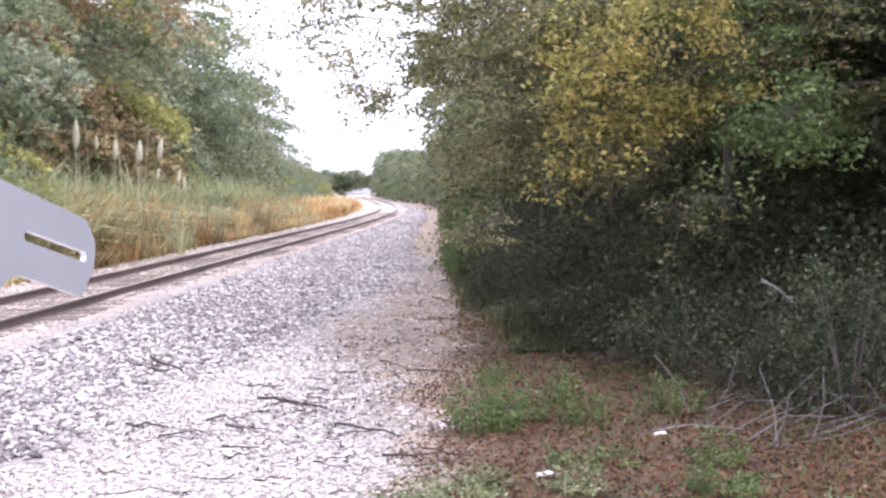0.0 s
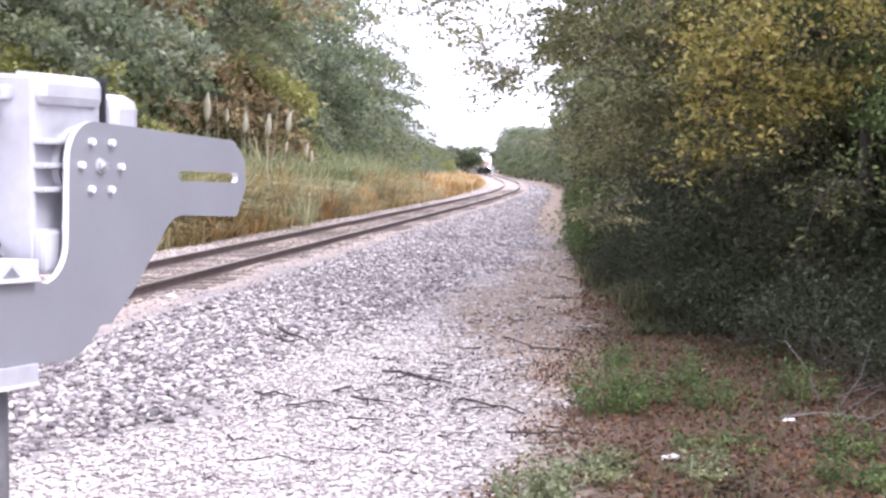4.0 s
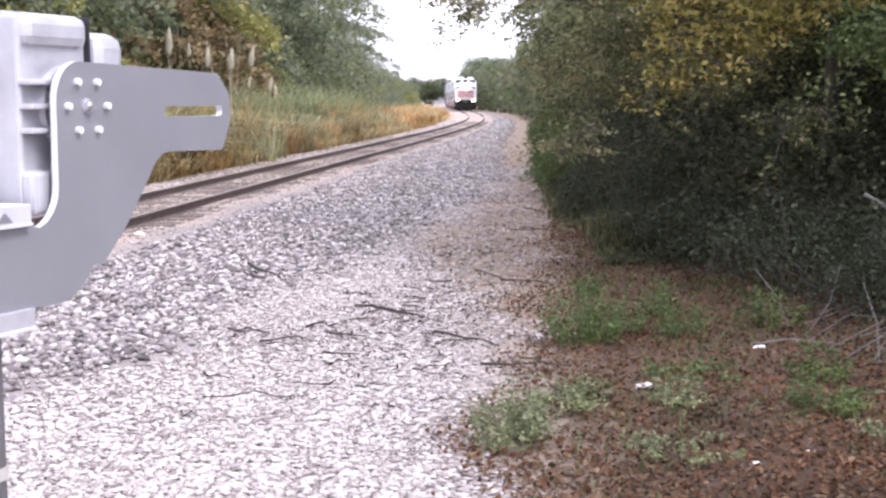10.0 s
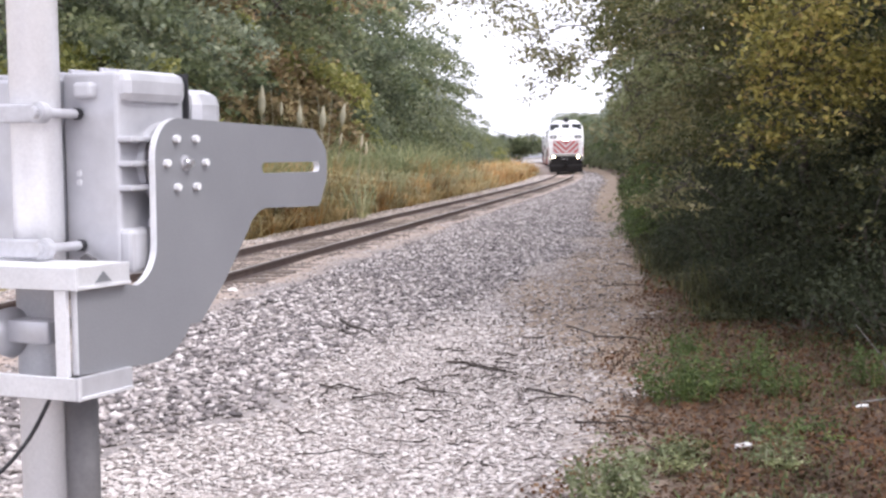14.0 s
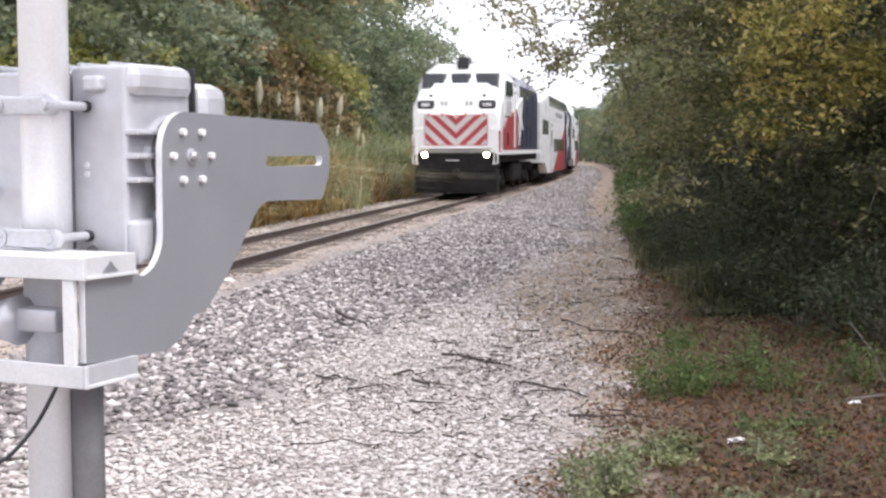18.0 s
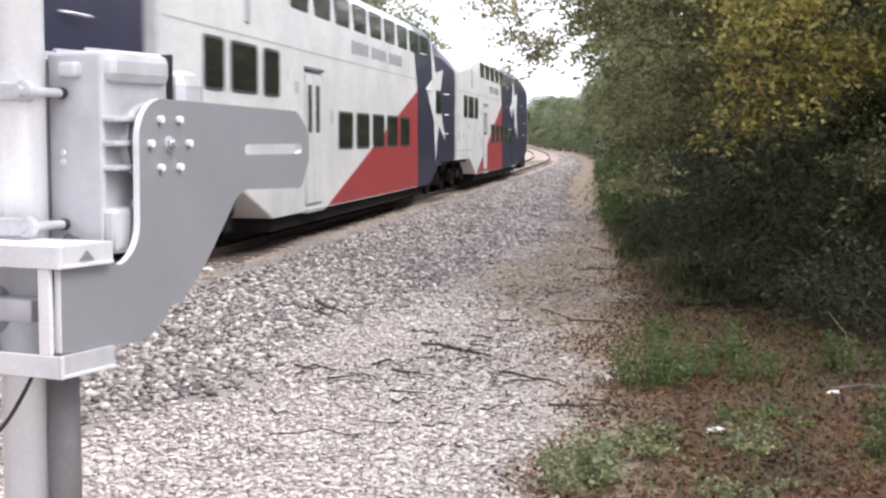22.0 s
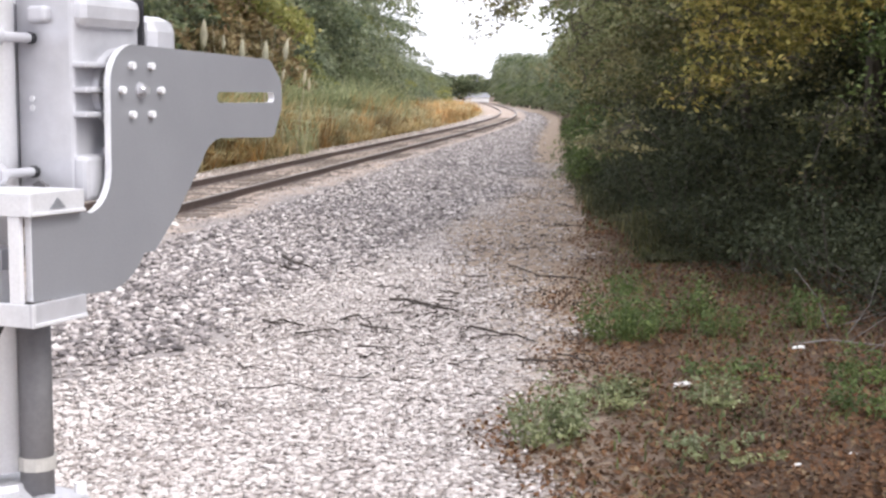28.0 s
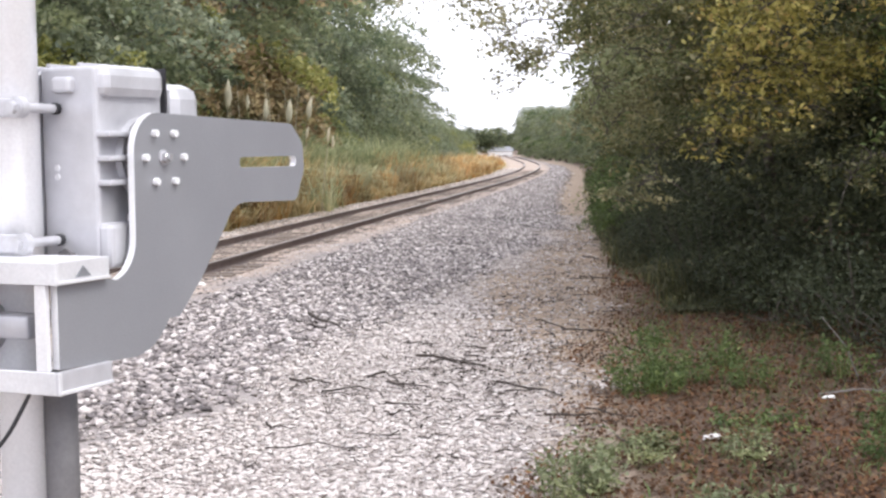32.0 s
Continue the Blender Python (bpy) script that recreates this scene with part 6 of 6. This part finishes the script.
def build_verge():
    rng = np.random.default_rng(55)
    # fallen leaves, thick on the verge and thinning on to the gravel
    n = 78000
    y = 6.2 + 30 * rng.random(n) ** 1.9
    s = verge_side(y) - 0.1 + 5.0 * rng.random(n) ** 0.85 - np.abs(rng.normal(0, 1.0, n)) * np.interp(y, [10, 20, 32], [0.12, 0.22, 0.2]) + np.interp(y, [12, 22], [0.0, 0.3]) + 0.3 * np.sin(y * 1.7) * np.sin(y * 0.61)
    x = track_x(y) + s
    pts = np.stack([x, y, ground_z(x, y) + rng.uniform(0.005, 0.04, n)], 1)
    tagged(leaf_cloud("fallen_leaves", pts, 0.047, M_LEAF_LITTER, None, rng, 0.0, 0.65, 1.6), "reddish-brown fallen leaves on the verge", "leaves", kind="stuff")
    n = 9000
    y = rng.uniform(-8, 6.6, n)
    s = verge_side(y) - 0.1 + 5.0 * rng.random(n)
    x = track_x(y) + s
    pts = np.stack([x, y, ground_z(x, y) + rng.uniform(0.005, 0.04, n)], 1)
    tagged(leaf_cloud("near_leaves", pts, 0.08, M_LEAF_LITTER, None, rng, 0.0, 0.65, 1.6), "reddish-brown fallen leaves beside the gravel", "leaves", kind="stuff")
    n = 5000
    y = 20 + 90 * rng.random(n) ** 1.3
    s = verge_side(y) + 0.1 + 1.8 * rng.random(n)
    x = track_x(y) + s
    pts = np.stack([x, y, ground_z(x, y) + rng.uniform(0.01, 0.05, n)], 1)
    tagged(leaf_cloud("leaf_drift", pts, 0.09, M_LEAF_LITTER, None, rng, 0.0, 0.65, 1.6), "drift of brown leaves along the far verge", "leaves", kind="stuff")
    lush, pale, thin = "lush clump of green weeds on the verge", "pale flowering weed clump at the gravel's edge", "thin low weeds among fallen leaves"
    for k, (cx, cy, rad, hgt, m_, n_, lab) in enumerate((
            (1.42, 11.35, 0.26, 0.5, M_LEAF_GREEN, 46, lush), (1.72, 11.8, 0.26, 0.42, M_LEAF_GREEN, 34, lush), (2.28, 12.6, 0.2, 0.42, M_LEAF_GREEN, 22, lush), (2.36, 11.5, 0.2, 0.34, M_LEAF_GREEN, 16, lush),
            (0.55, 7.95, 0.18, 0.42, M_LEAF_PALE, 30, pale), (0.72, 8.2, 0.12, 0.26, M_LEAF_PALE, 10, pale), (1.0, 8.9, 0.2, 0.24, M_LEAF_PALE, 20, pale), (1.2, 9.1, 0.14, 0.16, M_LEAF_OLIVE, 10, pale),
            (1.75, 8.95, 0.18, 0.2, M_LEAF_PALE, 13, thin), (2.72, 8.6, 0.22, 0.26, M_LEAF_GREEN, 22, thin), (2.95, 9.7, 0.22, 0.26, M_LEAF_GREEN, 18, thin), (2.1, 9.9, 0.3, 0.14, M_LEAF_GREEN, 14, thin),
            (1.5, 7.6, 0.3, 0.14, M_LEAF_PALE, 12, thin), (3.2, 11.9, 0.25, 0.35, M_LEAF_GREEN, 22, lush), (1.9, 14.2, 0.2, 0.22, M_LEAF_GREEN, 14, thin), (3.0, 7.7, 0.3, 0.2, M_LEAF_PALE, 14, thin))):
        weed((cx, cy), rad, hgt, m_, n_, 500 + k, lab)
    for name, mat_, n, low, high, lab in (("verge_grass", M_LEAF_GREEN, 13000, 0.04, 0.13, "sparse thin green grass among fallen leaves"),
                                          ("dry_verge_grass", M_LEAF_OLIVE, 7000, 0.04, 0.13, "thin dry grass among fallen leaves")):
        y = 6.5 + 18 * rng.random(n)
        s = verge_side(y) + 0.1 + 4.4 * rng.random(n) ** 0.8
        keep = np.sin(y * 2.1 + s) + np.sin(s * 3.3 - y * 0.7) + rng.normal(0, 0.7, n) > 0.1
        y, s = y[keep], s[keep]
        tagged(blades(name, track_x(y) + s, y, rng.uniform(low, high, len(y)), mat_, None, rng, 0.9, 0.006), lab, "grass", kind="stuff")
    # soft grass along the foot of the undergrowth
    foot_y, foot_s = [13, 14.8, 16.3, 20.3, 23.3, 34.6, 52.6, 80, 120], [9.0, 8.6, 8.1, 7.9, 7.3, 6.65, 5.95, 4.9, 4.5]
    for name, mat_, n, lab in (("edge_grass", M_LEAF_MIDGRASS, 15000, "dull green grass along the undergrowth's foot"), ("dry_edge_grass", M_LEAF_OLIVE, 6000, "olive dry grass along the undergrowth's foot")):
        y = 16.8 + 88 * rng.random(n) ** 1.9
        s = np.interp(y, foot_y, foot_s) - 0.1 + 1.1 * rng.random(n) + rng.normal(0, 0.12, n)
        tall = rng.uniform(0.2, 0.75, n) * (0.55 + 0.45 * np.sin(y * 1.3 + s))
        tagged(blades(name, track_x(y) + s, y, np.clip(tall, 0.12, 0.8), mat_, None, rng, 0.8, 0.012, 0.9), lab, "grass", kind="stuff")


def stick(name, pts, r, material, label, category="stick"):
    e = empty(name, Matrix.Translation(pts[0]), label, category)
    o = Vector(pts[0])
    bm = bmesh.new()
    ps = [Vector(p) - o for p in pts]
    tube(bm, ps, [r * (1 - 0.5 * k / (len(ps) - 1)) for k in range(len(ps))], 7)
    part("wood", bm, material, e)
    return e


def build_debris():
    rng = np.random.default_rng(66)

    def lay(x0, y0, x1, y1, r, label="dark dead stick lying on the gravel"):
        pts = []
        for k in range(5):
            q = k / 4
            x, y = x0 + (x1 - x0) * q + rng.normal(0, 0.01), y0 + (y1 - y0) * q + rng.normal(0, 0.07)
            pts.append((x, y, float(ground_z(np.float64(x), np.float64(y))) + r * 0.9 + 0.015 + (0.006 if k == 2 else 0)))
        stick("dead_stick", pts, r * 0.6, M_DEADWOOD, label)

    lay(-2.0, 16.4, -1.5, 15.2, 0.035, "thick dark stick lying on the ballast")
    lay(-2.05, 15.7, -1.65, 15.1, 0.02)
    lay(-0.58, 13.41, 0.11, 12.89, 0.024)
    lay(-0.45, 13.05, 0.05, 13.1, 0.014)
    lay(-0.3, 13.3, 0.0, 12.8, 0.016)
    lay(-1.67, 12.02, -1.27, 11.86, 0.02)
    lay(-1.6, 11.9, -1.3, 12.0, 0.014)
    lay(-0.98, 12.24, -0.7, 12.35, 0.02)
    lay(-0.78, 11.88, -0.39, 11.8, 0.016)
    lay(-1.32, 11.59, -0.91, 11.69, 0.016)
    lay(-1.25, 11.45, -0.98, 11.5, 0.01)
    lay(0.19, 11.91, 0.72, 11.25, 0.022)
    lay(0.25, 11.6, 0.6, 11.5, 0.012)
    lay(0.54, 10.42, 0.96, 10.29, 0.02)
    lay(0.85, 10.6, 1.2, 10.2, 0.014)
    lay(-0.75, 10.95, -0.45, 11.0, 0.016)
    lay(-0.7, 10.75, -0.5, 10.78, 0.012)
    lay(0.75, 16.1, 1.05, 15.6, 0.018)
    lay(1.0, 15.4, 1.55, 15.1, 0.02)
    lay(1.3, 36.5, 1.7, 34.5, 0.03)
    lay(2.1, 25.5, 2.35, 24.6, 0.022)
    lay(1.9, 21.5, 2.2, 21.2, 0.02)
    for k in range(90):
        y = 9.0 + 26 * rng.random() ** 1.3
        sd = rng.uniform(4.4, 7.2) if k % 3 else rng.uniform(5.4, 7.3)
        x = side_x(sd, y)
        lay(x, y, x + rng.normal(0.12, 0.2), y + rng.normal(0, 0.14), rng.uniform(0.007, 0.016), "thin dead twig lying on the gravel")
    # bark chips and bits of twig round the sticks
    n = 1500
    spots = np.array([(1.3, 17.5), (1.7, 19.5), (0.9, 20.5), (1.9, 24.0), (2.2, 29.0), (1.0, 14.2), (0.2, 16.6), (0.9, 13.4), (-0.2, 13.0), (0.4, 11.6), (-1.1, 11.7), (-0.6, 12.1), (0.75, 10.4), (1.2, 15.3), (-1.75, 15.6), (0.6, 12.9), (1.0, 18.5), (1.6, 22.0), (0.2, 14.6), (-0.6, 10.9), (1.8, 27.0)])
    k = rng.integers(0, len(spots), n)
    x, y = spots[k, 0] + rng.normal(0, 0.42, n), spots[k, 1] + rng.normal(0, 0.4, n)
    pts = np.stack([x, y, ground_z(x, y) + rng.uniform(0.02, 0.045, n)], 1)
    tagged(leaf_cloud("bark_litter", pts, 0.075, M_DEADWOOD, None, rng, 0.0, 0.22, 1.6), "dark bark chips and twig bits on gravel", "debris", kind="stuff")
    # pale snapped stick and bare twigs at the wood's edge
    stick("snapped_stick", [(4.55, 13.5, 1.12), (4.72, 13.45, 1.02), (4.88, 13.4, 0.86)], 0.022, M_PALEBARK, "pale snapped stick caught in the undergrowth")
    for k in range(44):
        x0, y0 = 3.3 + 1.6 * rng.random(), 9.2 + 3.2 * rng.random()
        lie = rng.random() < 0.72
        ln = rng.uniform(0.5, 1.3) if lie else rng.uniform(0.25, 0.6)
        a = rng.uniform(-0.5, 0.5) if lie else rng.uniform(0.7, 2.2)
        z0 = float(ground_z(np.float64(x0), np.float64(y0))) + 0.005
        dy = rng.normal(0, 0.15)
        pts = [(x0, y0, z0), (x0 + ln * 0.5 * math.cos(a), y0 + dy, z0 + abs(ln * 0.5 * math.sin(a)) + 0.05), (x0 + ln * math.cos(a + 0.2), y0 + 2 * dy, z0 + abs(ln * math.sin(a + 0.2)) + (0.01 if lie else 0.1))]
        stick("bare_twig", pts, rng.uniform(0.0035, 0.0075), M_PALEBARK if rng.random() < 0.6 else M_DEADWOOD, "bare grey fallen twig by the undergrowth", "branch")
    stick("bare_branch", [(2.8, 11.0, 0.06), (3.1, 10.9, 0.12), (3.5, 10.75, 0.1)], 0.009, M_PALEBARK, "pale bare fallen branch by the undergrowth", "branch")
    # scraps of paper
    for x, y, sz in ((1.66, 9.5, 0.1), (2.85, 10.9, 0.08), (2.3, 7.6, 0.05), (1.92, 7.4, 0.05), (2.75, 31.0, 0.1)):
        e = empty("paper_scrap", pose(x, y, float(ground_z(np.float64(x), np.float64(y))) + 0.02, 0, 0, 40), "crumpled white paper scrap on fallen leaves", "litter")
        bm = bmesh.new()
        bmesh.ops.create_icosphere(bm, subdivisions=2, radius=sz)
        for v in bm.verts:
            v.co = Vector((v.co.x * 1.1, v.co.y * 0.6, v.co.z * 0.28)) * (0.75 + 0.5 * noise.noise(v.co * 30 + Vector((x, y, 0))))
        part("paper", bm, M_LITTERBOX, e)
    e = empty("pale_stone", pose(-3.86, 19.2, 0.2), "large pale stone beside the rail", "stone")
    bm = bmesh.new()
    bmesh.ops.create_icosphere(bm, subdivisions=2, radius=0.1)
    for v in bm.verts:
        v.co *= 0.8 + 0.5 * noise.noise(v.co * 12)
        v.co.z *= 0.7
    part("rock", bm, M_CHIP, e)


def build_far():
    """Pale buildings and dark trees where the track bends out of sight."""
    sh = empty("distant_shed", pose(6.2, 330, -0.6), "white distant building beyond the bend", "building")
    bm = bmesh.new()
    box(bm, (0, 0, 0.95), (9, 6, 1.9))
    part("wall", bm, M_WHITE, sh)
    bm = bmesh.new()
    prism(bm, [(-3.4, 1.9), (3.4, 1.9), (0, 3.0)], -4.8, 4.8)
    part("roof", bm, M_GREY, sh)
    for k, (x, y, hg) in enumerate(((4.0, 300, 6.0), (7.5, 345, 7.0), (11.0, 350, 6.0), (0.5, 320, 7.0), (17, 340, 8.0))):
        tree("distant_tree", (x, y), hg, (3.8, 3.4, hg * 0.42), M_LEAF_HAZE, 300 + k, "dusky distant tree beyond the bend", 90, 70, 1.2, 0.4, None, 0.2, 4, ((M_LEAF_FAR, 0.6), (M_LEAF_MID, 0.4)))


build_ground()
build_track()
GATE_FRAME = build_gate()
TRAIN = build_train()
build_left_trees()
build_left_shrubs()
build_left_grass()
build_right_trees()
build_right_understory()
build_sprays()
build_verge()
build_debris()
build_far()
build_stones()


# ---- what moves ----
def motions():
    # the gate's arm comes down: the plate swings up to level
    walk(GATE_FRAME, [(t, pose(0, 0, HUB_Z, -a)) for t, a in ((0, 14.5), (0.5, 11.2), (1.0, 8.4), (1.5, 6.2), (2.0, 4.5), (2.5, 3.5), (4.5, 0.8), (6.0, 0.0), (32.0, 0.0))])
    # the train runs along the track at an even speed
    for (car, wheels), back in TRAIN:
        rows = []
        for k in range(65):
            t = k * 0.5
            y = NOSE_AT_19 - TRAIN_SPEED * (t - 19) + back
            rows.append((t, pose(float(track_x(y)), y, RAIL_Z, 0, 0, -math.degrees(math.atan(track_slope(y))))))
        walk(car, rows)
        for w in wheels:
            m0 = w.matrix_basis.copy()
            r = m0.translation.z
            turns = [(14 + k / FPS, m0 @ pose(0, 0, 0, math.degrees(TRAIN_SPEED * k / FPS / r))) for k in range(int(11.5 * FPS) + 1)]
            walk(w, [(0, m0)] + turns + [(32, turns[-1][1])])


motions()
